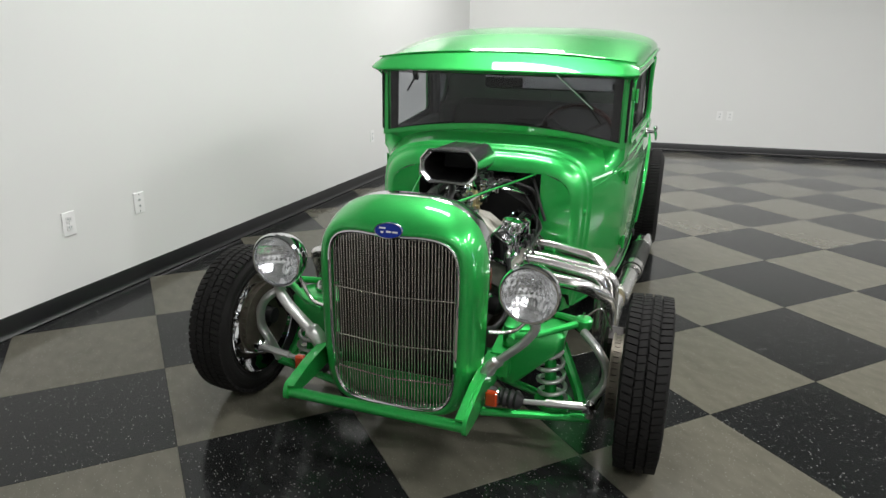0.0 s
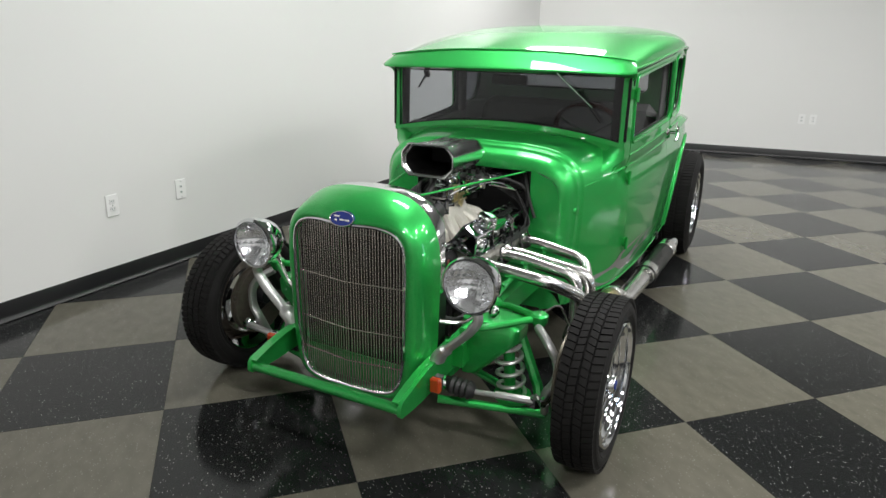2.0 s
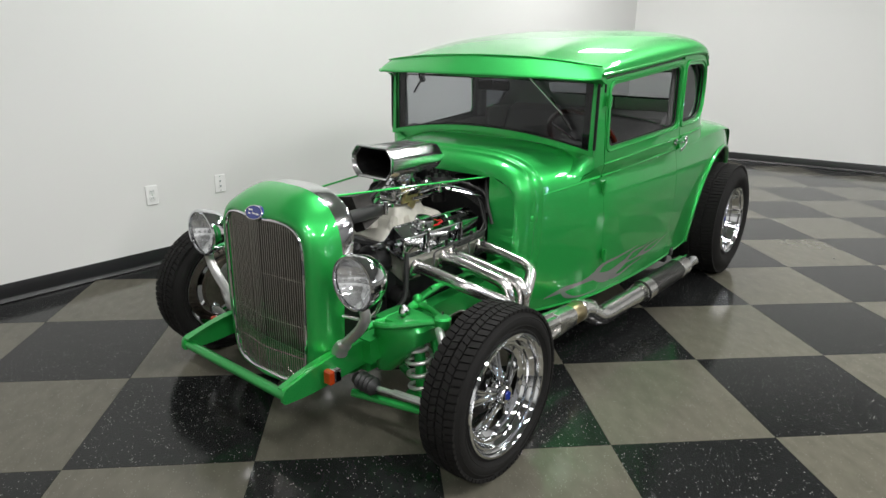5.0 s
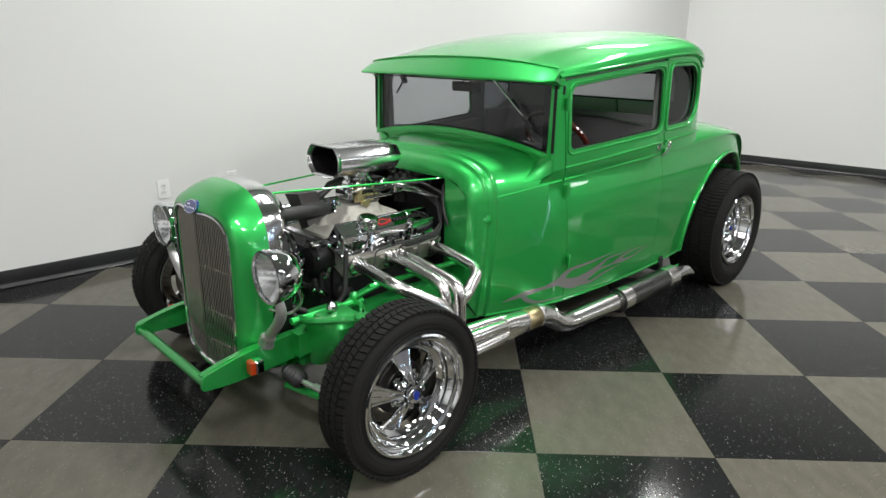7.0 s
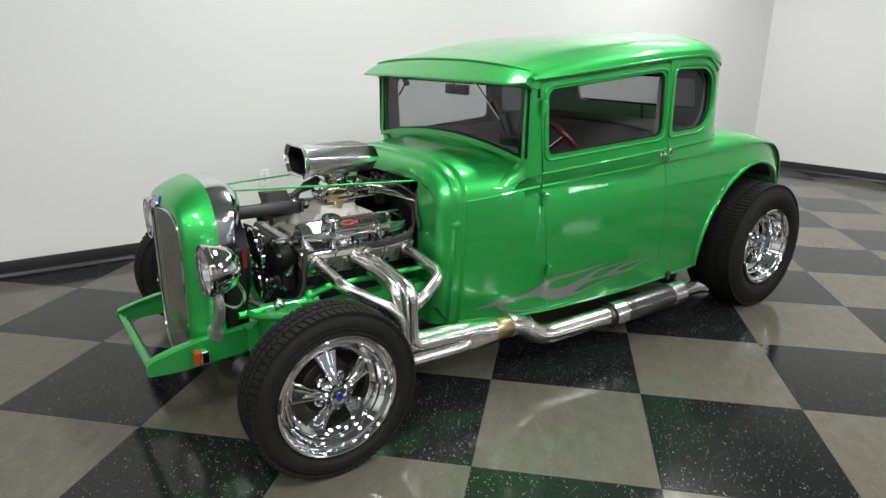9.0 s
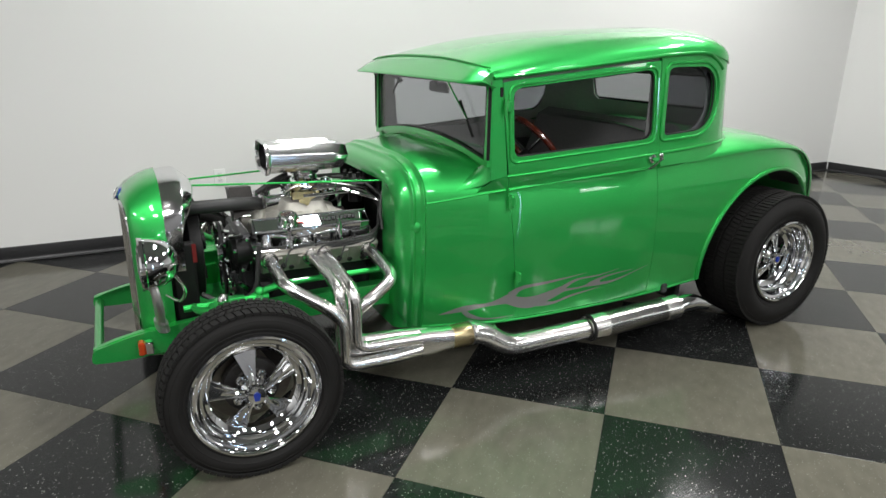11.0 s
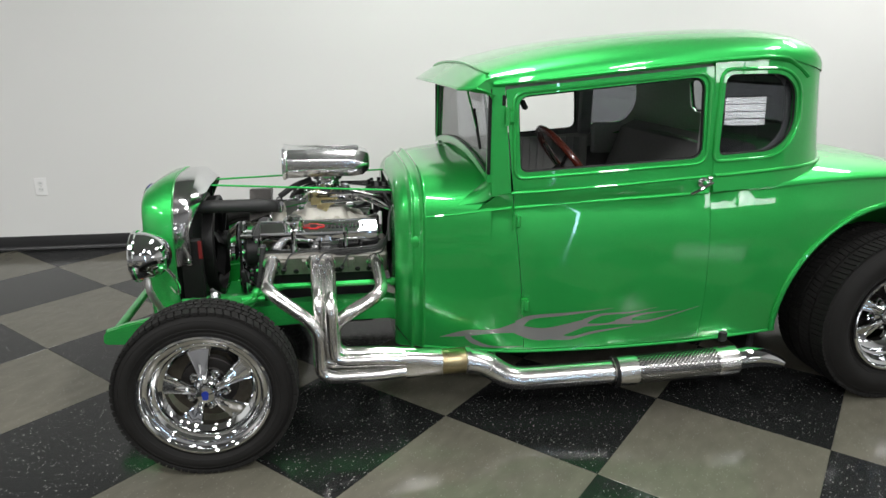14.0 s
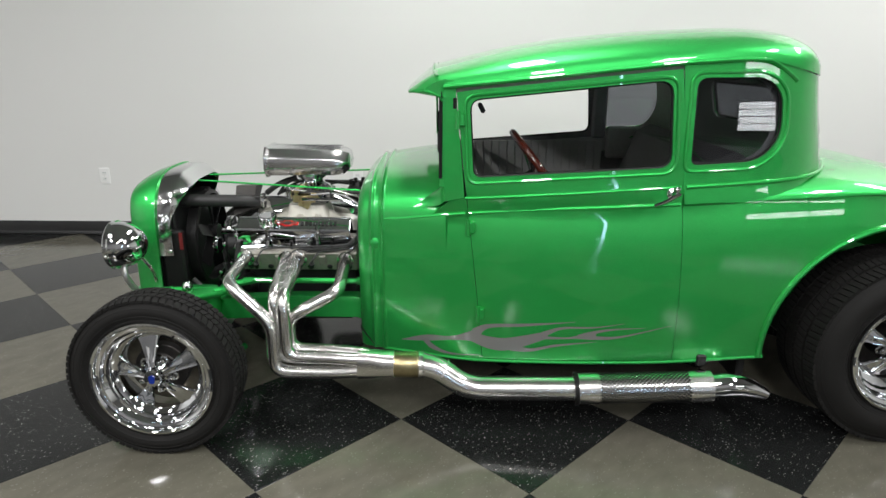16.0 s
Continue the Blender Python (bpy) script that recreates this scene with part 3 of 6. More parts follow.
for s in (1, -1):
    # door with its window opening
    door_out = [(1.004, 1.205), (1.030, 0.95), (1.050, 0.80), (1.085, 0.50), (1.112, sill_z(1.112) + 0.014)]
    door_out += [(y, sill_z(y) + 0.014) for y in np.linspace(1.25, 1.70, 5)]
    door_out += [(1.793, sill_z(1.793) + 0.014), (1.785, 0.50), (1.760, 0.90), (1.735, 1.15), (1.716, eave_z(1.716) - 0.028)]
    door_out += [(y, eave_z(y) - 0.028) for y in np.linspace(1.62, 1.05, 7)]
    dz = 0.0 if s > 0 else -0.022
    win = round_loop([(1.063, 0.925 + dz), (1.713, 0.971 + dz), (1.692, 1.252), (1.046, 1.183)], [0.03, 0.045, 0.05, 0.04])
    door = part("door", Shape().skin([door_out, win], lambda y, z: (s * side(y, z), y, z), 0.06, 0.022, (s, 0, 0)), GREEN, car)
    part("window_moulding", Shape().ring([(s * (side(y, z) + 0.001), y, z) for y, z in round_loop([(1.045, 0.905 + dz), (1.729, 0.954 + dz), (1.706, 1.264), (1.030, 1.194)], [0.035, 0.05, 0.05, 0.04], 6)], 0.0065), GREEN, door)
    part("window_seal", Shape().ring([(s * (side(y, z) - 0.014), y, z) for y, z in win], 0.006), BLACK, door)
    for y, z in ((1.010, 1.118), (1.049, 0.752), (1.090, 0.435)):
        hx = side(y, z)
        h = part("hinge", Shape().box((s * (hx + 0.008), y + 0.012, z), (0.024, 0.020, 0.042), b=0.004), GREEN, door)
        part("hinge_pin", Shape().rod((s * (hx + 0.018), y - 0.002, z - 0.03), (s * (hx + 0.018), y - 0.002, z + 0.03), 0.0075), GREEN, h)
    # handle: rose, neck and a swept lever with a ball end
    hx = side(1.700, 0.885)
    hd = part("door_handle", Shape().lathe([(0.0001, 0), (0.019, 0), (0.018, 0.006), (0.009, 0.010), (0.008, 0.046), (0.0001, 0.050)], (s * hx, 1.722, 0.886), (s, 0, 0), 20), CHROME, door, "chrome door handle")
    part("lever", Shape().tube([(s * (hx + 0.048), 1.734, 0.892), (s * (hx + 0.052), 1.712, 0.884), (s * (hx + 0.056), 1.685, 0.868), (s * (hx + 0.056), 1.650, 0.855)], [0.008, 0.009, 0.008, 0.006], 10, flat=0.7), CHROME, hd)
    part("lever", Shape().ball((s * (hx + 0.048), 1.722, 0.908), 0.011, 8), CHROME, hd)
    part("lever", Shape().rod((s * (hx + 0.048), 1.722, 0.886), (s * (hx + 0.048), 1.722, 0.906), 0.006), CHROME, hd)
    # cowl side behind the cowl's beads, up to the door
    out = [(0.745, sill_z(0.745) + 0.010)] + [(y, sill_z(y) + 0.012) for y in (0.85, 0.95, 1.03)] + [(1.1102, sill_z(1.1) + 0.012), (1.0832, 0.50), (1.0482, 0.80), (1.040, 0.855), (0.985, 0.845), (0.93, 0.79), (0.86, 0.762), (0.745, 0.742)]
    part("cowl_side", Shape().skin([out], lambda y, z: (s * side(y, z), y, z), 0.05, 0.01, (s, 0, 0)), GREEN, car)
    # pillar between windscreen and door
    out = [(0.966, 0.84), (1.034, 0.856), (1.026, 0.95), (1.000, 1.205), (0.996, eave_z(0.996) - 0.012), (0.964, eave_z(0.964) - 0.012), (0.959, 1.10), (0.961, 0.95)]
    part("pillar", Shape().skin([out], lambda y, z: (s * side(max(y, 0.9), max(z, 0.93)), y, z), 0.04, 0.03, (s, 0, 0)), GREEN, car)
    part("windscreen_seal", Shape().box((s * 0.5745, 0.952, 1.065), (0.012, 0.012, 0.29), b=0.003), BLACK, car, "black rubber windscreen seal")
    # the pillar's foot sweeps forward into the cowl's shoulder
    rows = []
    for u in np.linspace(0, 1, 9):
        a = V(side(0.97, 0.93), 0.966, 0.842 + 0.125 * u)
        zb, yb = 0.800 + 0.075 * u ** 0.8, 0.86 + 0.095 * u
        wb, pb = low_x(yb), COWL_P
        b = V(wb * max(0.0, 1 - ((zb - COWL_Z) / (cowl_top(yb) - COWL_Z)) ** pb) ** (1 / pb) + 0.001, yb, zb)
        c = V(a.x * 0.55 + b.x * 0.45 + 0.006, 0.957, zb + 0.012)
        rows.append([(s * q.x, q.y, q.z) for q in (a * (1 - t) ** 2 + c * 2 * t * (1 - t) + b * t * t for t in np.linspace(0, 1, 11))])
    part("pillar_foot", Shape().loft(rows, False, False), GREEN, car, angle=60)
    # the pillar's head spreads forward and closes the visor's end
    out = [(0.9595, 1.10), (0.9590, 1.155), (0.956, 1.176), (0.947, 1.192), (0.932, 1.2005), (0.905, 1.205), (0.8985, 1.209), (0.899, 1.216), (0.922, 1.2305), (0.945, 1.2425), (0.962, 1.247), (0.998, 1.240), (1.0005, 1.205), (1.0115, 1.10)]
    part("pillar_head", Shape().skin([out], lambda y, z: (s * (side(max(y, 0.96), 1.1) + 0.0015 + 0.028 * (1 - smooth(0.895, 0.975, y)) * smooth(1.13, 1.20, z)), y, z), 0.012, 0.022, (s, 0, 0)), GREEN, car, angle=60)
    part("door_catch", Shape().box((s * (side(1.0, 1.16) + 0.001), 0.998, 1.170), (0.008, 0.012, 0.035), b=0.002), BLACK, car)
    # rear quarter below the belt, cut by the wheel opening
    foot = (2.135, sill_z(2.135) + 0.004)
    arch = arch_loop(foot[1], 0.40, 26)
    out = [(1.7948, sill_z(1.796) + 0.012), (1.95, sill_z(1.95) + 0.006), (arch[0][0] - 0.02, sill_z(2.1) + 0.004)] + arch
    out += [(3.03, 0.42)] + [(y, belt_z(y) - 0.002) for y in (3.03, 2.97, 2.88, 2.75, 2.6, 2.44, 2.25, 2.1, 1.9)] + [(1.7645, 0.850), (1.7868, 0.50)]
    quarter = part("rear_quarter", Shape().skin([out], lambda y, z: (s * side(y, min(z, belt_z(y))), y, z), 0.05, 0.012, (s, 0, 0)), GREEN, car)
    part("arch_bead", Shape().tube([(s * (side(y, min(z, belt_z(y))) + 0.002), y, z) for y, z in arch], 0.011, 8), GREEN, quarter)
    # wheel well lining
    rows = []
    for a in np.linspace(math.pi, 0.75, 24):
        yy, zz = 2.545 + 0.458 * math.cos(a), 0.345 + 0.458 * math.sin(a)
        rows.append([(s * x, yy, zz) for x in (side(yy, min(zz, belt_z(yy))) - 0.03, 0.48, 0.36)])
    part("wheel_well", Shape().loft(rows, False, False), BLACK, quarter, "dark underside of rear wheel well")
    # cabin side behind the door, round the back
    win = round_loop([(1.772, 0.979 + dz), (1.995, 0.995 + dz), (2.062, 1.075), (2.045, 1.21), (1.985, 1.262), (1.765, 1.258)], [0.025, 0.05, 0.06, 0.06, 0.06, 0.035])
    top = [(u, eave_z(plan_y(u)) - 0.004) for u in np.linspace(S_END, 1.7185, 22)]
    out = [(1.7645, 0.851), (1.9, 0.859), (2.1, 0.872), (2.3, 0.887), (S_END, 0.90), (S_END, 1.048), (S_END - 0.425, 1.048), (S_END - 0.452, 1.072), (S_END - 0.452, 1.188), (S_END - 0.425, 1.212), (S_END, 1.212)] + top
    up = part("cabin_quarter", Shape().skin([out, win], lambda u, z: (s * cabin(u, z)[0], cabin(u, z)[1], z), 0.045, 0.02, (0, 0, 0)), GREEN, car)
    part("cabin_lining", Shape().skin([out, win], lambda u, z: (s * cabin(u, z)[0] * 0.948, 1.68 + (cabin(u, z)[1] - 1.68) * 0.952, z), 0.045, 0.006, (0, 0, 0)), CLOTH, up, "grey cloth lining of cabin")
    part("window_moulding", Shape().ring([(s * (cabin(u, z)[0] + 0.001), cabin(u, z)[1], z) for u, z in round_loop([(1.752, 0.959), (2.000, 0.973), (2.082, 1.068), (2.062, 1.222), (1.990, 1.280), (1.748, 1.274)], [0.03, 0.06, 0.07, 0.07, 0.07, 0.04], 6)], 0.0065), GREEN, up)
    part("window_seal", Shape().ring([(s * (cabin(u, z)[0] - 0.012), cabin(u, z)[1], z) for u, z in win], 0.006), BLACK, up)
    pane = part("window_pane", Shape().skin([round_loop([(1.765, 0.968), (2.0, 0.985), (2.07, 1.07), (2.052, 1.215), (1.99, 1.27), (1.758, 1.266)], 0.05)], lambda u, z: (s * (0.616 - 0.055 * (z - 1.0)), u, z), 0.3, 0.004, (s, 0, 0)), SMOKE, up, "dark tinted window glass")
    pane.visible_shadow = False
    # belt: two beads with a swelling between
    part("belt_moulding", Shape().tube(side_line(0.75, 1.040, belt_z, 14, 0.0, s), 0.0075, 8), GREEN, car)
    part("belt_moulding", Shape().tube(side_line(1.052, 1.757, belt_z, 24, 0.0, s), 0.0075, 8), GREEN, door)
    part("belt_moulding", Shape().tube(side_line(1.768, 3.03, belt_z, 40, 0.0, s), 0.0075, 8), GREEN, quarter)
    part("belt_moulding", Shape().tube(side_line(1.036, 1.750, band_z, 24, -0.002, s), 0.006, 8), GREEN, door)
    part("belt_moulding", Shape().tube([(s * (cabin(u, 0.93)[0] + 0.003), cabin(u, 0.93)[1], band_z(min(u, 2.5)) + 0.001) for u in np.linspace(1.765, S_END, 34)], 0.007, 8), GREEN, up)
    # rolled sill edge
    part("sill", Shape().tube([(s * (side(y, sill_z(y)) - 0.004), y, sill_z(y) + 0.004) for y in np.linspace(0.74, 2.12, 30)], 0.008, 8), GREEN, car)
    # drip rail along the eave
    part("drip_rail", Shape().tube([(s * (up_x(y) + 0.010), y, eave_z(y) - 0.010) for y in np.linspace(0.962, 1.98, 34)] + [(s * (0.640 - 0.004 * k), 1.98 + 0.026 * k, eave_z(1.98 + 0.026 * k) - 0.012 - 0.002 * k * k) for k in (1, 2, 3, 4)], 0.0085, 8, flat=0.8), GREEN, car)

rear = part("rear_window", Shape().ring([(x, 2.392 - 0.40 * x * x - 0.227 * (z - 0.93), z) for x, z in round_loop([(-0.435, 1.052), (0.435, 1.052), (0.435, 1.208), (-0.435, 1.208)], 0.03, 6)], 0.006), BLACK, car)
pane = part("glass", Shape().skin([round_loop([(-0.445, 1.042), (0.445, 1.042), (0.445, 1.218), (-0.445, 1.218)], 0.03)], lambda x, z: (x, 2.382 - 0.40 * x * x - 0.227 * (z - 0.93), z), 0.1, 0.004, (0, 1, 0)), DEEP, rear, "tinted rear window glass")
pane.visible_shadow = False

# roof shell: from the eave line inwards and up to the spine
crown = spline([(0.90, 1.278), (0.95, 1.293), (1.22, 1.358), (1.55, 1.402), (1.95, 1.426), (2.05, 1.427)])
rim = [(up_x(y) + 0.004, y) for y in np.linspace(0.93, 1.74, 22)] + [(plan_x(u) + 0.004, cabin(u, 1.255)[1] + 0.002) for u in np.linspace(1.78, S_END, 26)]
rim = rim + [(-x, y) for x, y in rim[-2::-1]]
rows = []
for k in range(19):
    r = (k / 18) ** 1.8
    g = (1 - (1 - r) ** 2.9) ** (1 / 2.35)
    rows.append([(x * (1 - r), y * (1 - r) + min(y, 1.97) * r, eave_z(y) - 0.006 + (crown(min(y, 1.97)) - eave_z(y) + 0.006) * g) for x, y in rim])
part("roof", Shape().loft(rows, False, False), GREEN, car)
part("roof_seam", Shape().tube([(x * 0.978, 0.924 + 0.02 * (abs(x) / 0.606) ** 12, 1.2915 - 0.036 * (abs(x) / 0.606) ** 2.4) for x in np.linspace(-0.60, 0.60, 41)], 0.0035, 6), GREEN, car)
part("headliner", Shape().loft([[(x * 0.97, y * 0.99 + 0.01, z - 0.03) for x, y, z in row] for row in rows], False, False), CLOTH, car, "grey cloth headliner")

# sun visor over the windscreen
rows = []
for k in range(49):
    x = -0.606 + 1.212 * k / 48
    a = abs(x) / 0.606
    e = max(0.0, (a - 0.90) / 0.1)
    back = 0.050 * e ** 2
    zt = 1.290 - 0.036 * a ** 2.4 - 0.010 * e ** 3
    zl = 1.216 - 0.006 * a * a + 0.006 * e ** 2
    yl, yt = 0.838 + 0.012 * a * a + back, 0.926 + back * 0.4
    rows.append([(x * 0.975, yt + 0.014, zt + 0.002), (x * 0.98, yt, zt - 0.002), (x * 0.99, (yt + yl) / 2, (zt + zl) / 2 + 0.0015), (x, yl, zl), (x, yl - 0.003, zl - 0.006), (x * 0.997, yl + 0.004, zl - 0.009), (x * 0.985, 0.955 + back * 0.3, 1.196 - 0.010 * a * a)])
lip = [tuple(V(*r[4]) + V(0, 0.002, 0)) for r in rows]
lip = [(-0.583, 0.957, 1.178), (-0.592, 0.947, 1.192), (-0.600, 0.925, 1.203)] + lip + [(0.600, 0.925, 1.203), (0.592, 0.947, 1.192), (0.583, 0.957, 1.178)]
part("sun_visor", Shape().loft(rows, False, False), GREEN, car, "green steel sun visor above windscreen", angle=16)
part("visor_bead", Shape().tube(lip, 0.0042, 8), GREEN, car)

# windscreen
def ws_bottom(x):
    return 0.947 - 0.055 * (abs(x) / 0.56) ** 2


xs = np.linspace(-0.56, 0.56, 25)
outer = [(x * 1.025, ws_bottom(x)) for x in xs] + [(0.574, 1.212), (-0.574, 1.212)]
inner = [(x * 0.982, ws_bottom(x) + 0.024) for x in xs] + [(0.552, 1.194), (-0.552, 1.194)]
screen = part("windscreen", Shape().skin([outer, inner], lambda x, z: (x, 0.948 + 0.02 * (z - 0.9), z), 0.1, 0.020, (0, -1, 0)), GREEN, car)
rim_in = [(x * 0.905, ws_bottom(x) + 0.034) for x in xs] + [(0.505, 1.186), (-0.505, 1.186)]
part("dark_border", Shape().skin([[(x * 0.992, ws_bottom(x) + 0.018) for x in xs] + [(0.556, 1.198), (-0.556, 1.198)], rim_in], lambda x, z: (x, 0.9695 + 0.02 * (z - 0.9), z), 0.1, 0.004, (0, -1, 0)), BLACK, screen, "black border behind windscreen glass")
part("glass_seal", Shape().ring([(x, 0.957 + 0.02 * (z - 0.9), z) for x, z in inner], 0.004, 6), BLACK, screen)
glass = [(x * 0.99, ws_bottom(x) + 0.016) for x in xs] + [(0.557, 1.200), (-0.557, 1.200)]
pane = part("glass", Shape().skin([glass], lambda x, z: (x, 0.962 + 0.02 * (z - 0.9), z), 0.2, 0.005, (0, -1, 0)), TINT, screen, "dark tinted windscreen glass")
pane.visible_shadow = False
wiper = part("wiper", Shape().rod((0.255, 0.936, 1.200), (0.425, 0.940, 1.058), 0.0045), CHROME, car, "chrome windscreen wiper arm with black blade")
part("blade", Shape().rod((0.360, 0.944, 1.125), (0.465, 0.946, 0.995), 0.0055), BLACK, wiper)

# cowl: arched sections from the firewall back to the windscreen


def cowl_ring(y, inset=0.0, n=40, drop=None):
    p = COWL_P
    w, zt, zs = low_x(y) - inset, cowl_top(y) - inset, COWL_Z
    pts = []
    zb = sill_z(y) + 0.004 if drop is None else drop
    for k in range(7):
        z = zb + (zs - zb) * k / 6
        pts.append((w - under(z), y, z))
    for k in range(1, n):
        a = math.pi * k / n
        pts.append((w * math.copysign(abs(math.cos(a)) ** (2 / p), math.cos(a)), y, zs + (zt - zs) * math.sin(a) ** (2 / p)))
    return pts + [(-x, yy, z) for x, yy, z in pts[6::-1]]


def deco(y):
    return 0.0095 * math.exp(-((y - 0.700) / 0.007) ** 2) + 0.0095 * math.exp(-((y - 0.738) / 0.006) ** 2)


rings = [cowl_ring(0.642, 0.030), cowl_ring(0.6425, 0.024), cowl_ring(0.645, 0.017), cowl_ring(0.650, 0.010), cowl_ring(0.656, 0.0045), cowl_ring(0.664, 0.001)]
rings += [cowl_ring(y, -deco(y)) for y in np.linspace(0.672, 0.760, 30)]
cowl = part("cowl", Shape().loft(rings, False, False), GREEN, car, angle=50)
rings = [cowl_ring(y, 0.0)[6:-6] for y in np.linspace(0.758, 0.972, 14)]
part("cowl_top", Shape().loft(rings, False, False), GREEN, cowl, angle=50)
def cowl_z(x, y):
    w, p = low_x(y), COWL_P
    return COWL_Z + (cowl_top(y) - COWL_Z) * max(0.0, 1 - (abs(x) / w) ** p) ** (1 / p)


part("cowl_apron", Shape().loft([[(x, 0.968, cowl_z(x, 0.968) - 0.012), (x, 0.966, ws_bottom(x) + 0.010)] for x in np.linspace(-0.548, 0.548, 41)], False, False), GREEN, cowl)
# firewall with its recess for the engine
hole = [(-0.272, 0.42), (0.272, 0.42), (0.268, 0.815), (-0.268, 0.815)]


def face_x(z):
    """Half width of the firewall's flat face."""
    w, zt = low_x(0.642) - 0.030, cowl_top(0.642) - 0.030
    if z <= COWL_Z:
        return w - under(z)
    return w * max(0.0, 1 - ((z - COWL_Z) / (zt - COWL_Z)) ** COWL_P) ** (1 / COWL_P)


zs_low = [sill_z(0.642) + 0.004 + (0.42 - sill_z(0.642) - 0.004) * k / 5 for k in range(6)]
zs_mid = [0.42 + 0.392 * k / 14 for k in range(15)]
zt = cowl_top(0.642) - 0.030
zs_top = [zt - (zt - 0.812) * (1 - k / 6) ** 2 for k in range(7)]
fw_shape = Shape().loft([[(x, 0.642, z) for x in np.linspace(-face_x(z), face_x(z), 9)] for z in zs_low], False, False)
for sx in (1, -1):
    fw_shape.loft([[(sx * x, 0.642, z) for x in np.linspace(0.270, face_x(z), 5)] for z in zs_mid], False, False)
fw_shape.loft([[(x, 0.642, z) for x in np.linspace(-face_x(z), face_x(z), 9)] for z in zs_top], False, False)
fw = part("firewall", fw_shape, GREEN, cowl)
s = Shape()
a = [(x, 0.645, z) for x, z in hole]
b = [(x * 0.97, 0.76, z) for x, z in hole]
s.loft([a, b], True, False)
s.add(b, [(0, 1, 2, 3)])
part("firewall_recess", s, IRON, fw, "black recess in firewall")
part("toe_board", Shape().loft([[(x, 0.643, 0.30), (x, 0.70, 0.225), (x, 2.1, 0.29)] for x in np.linspace(-0.42, 0.42, 3)], False, False), IRON, car, "black underbody floor")

# rear deck, from the belt line up and over to the middle
de = [(low_x(y), y, belt_z(y)) for y in (1.9, 2.1, 2.3, 2.44, 2.6, 2.75, 2.88, 2.97, 3.03, 3.05)]
dc = [(1.9, 0.985), (2.1, 0.982), (2.3, 0.975), (2.45, 0.960), (2.64, 0.938), (2.84, 0.886), (3.01, 0.795), (3.12, 0.67), (3.18, 0.53), (3.19, 0.40)]
ex, ey, ez = (spline([(k, p[j]) for k, p in enumerate(de)]) for j in range(3))
cy, cz = (spline([(k, p[j]) for k, p in enumerate(dc)]) for j in range(2))
rows = []
for k in np.linspace(0, 9, 46):
    row = []
    for a in np.sin(np.linspace(-math.pi / 2, math.pi / 2, 61)):
        g = (1 - abs(a) ** 2.4) ** (1 / 1.9)
        row.append((ex(k) * a, ey(k) + (cy(k) - ey(k)) * g, ez(k) + (cz(k) - ez(k)) * g))
    rows.append(row)
part("rear_deck", Shape().loft(rows, False, False), GREEN, car)


# ---- wheels ----
def tyre(radius, width, rim_r):
    """Tyre about the x axis, middle at the origin."""
    h = width / 2
    s = Shape()
    tw = h * 0.80
    prof = [(rim_r - 0.012, -h * 0.70), (rim_r + 0.004, -h * 0.80), (rim_r + 0.012, -h * 0.86), (rim_r + 0.016, -h * 0.83)]
    n = 9
    for k in range(n + 1):
        a = k / n
        prof.append((rim_r + 0.018 + (radius - 0.016 - rim_r - 0.018) * a, -h * (0.84 + 0.16 * math.sin(math.pi * min(a * 1.05, 1)) ** 0.8) + (h - tw) * 0.15 * a))
    prof.append((radius - 0.010, -tw - 0.004))
    left = prof
    right = [(r, -x) for r, x in prof[::-1]]
    mid = [(radius - 0.0095, -tw), (radius - 0.009, -tw * 0.5), (radius - 0.009, 0), (radius - 0.009, tw * 0.5), (radius - 0.0095, tw)]
    s.lathe([(r, x) for r, x in left + mid + right], (0, 0, 0), (1, 0, 0), 72)
    # tread: rows of blocks round the tyre
    nb = 74 if radius < 0.33 else 96
    lanes = [(-tw - 0.006, -tw * 0.545), (-tw * 0.455, -tw * 0.06), (tw * 0.06, tw * 0.455), (tw * 0.545, tw + 0.006)]
    for li, (x0, x1) in enumerate(lanes):
        for k in range(nb):
            g = 0.22 if li in (0, 3) else 0.15
            skew = (0.34, -0.22, 0.30, -0.30)[li]
            t0, t1 = k + g / 2 + (li % 2) * 0.5, k + 1 - g / 2 + (li % 2) * 0.5
            vs = []
            for t, x in ((t0, x0), (t1, x0), (t1 + skew, x1), (t0 + skew, x1)):
                a = 2 * math.pi * t / nb
                for r in (radius - 0.014, radius - 0.0012 * (abs(x) / tw) ** 2 * 3):
                    vs.append((x, r * math.cos(a), r * math.sin(a)))
            s.add(vs, [(1, 3, 5, 7), (0, 1, 3, 2), (2, 3, 5, 4), (4, 5, 7, 6), (6, 7, 1, 0)])
    # raised rings on the sidewall
    for sg in (-1, 1):
        for r, d in ((rim_r + 0.030, 0.0), (radius - 0.030, 0.0)):
            a = (r - rim_r - 0.018) / (radius - 0.034 - rim_r)
            x = sg * (h * (0.84 + 0.16 * math.sin(math.pi * min(a * 1.05, 1)) ** 0.8) - (h - tw) * 0.15 * a)
            s.lathe([(r - 0.003, x - sg * 0.001), (r, x + sg * 0.0015), (r + 0.003, x - sg * 0.001)], (0, 0, 0), (1, 0, 0), 72)
    return s


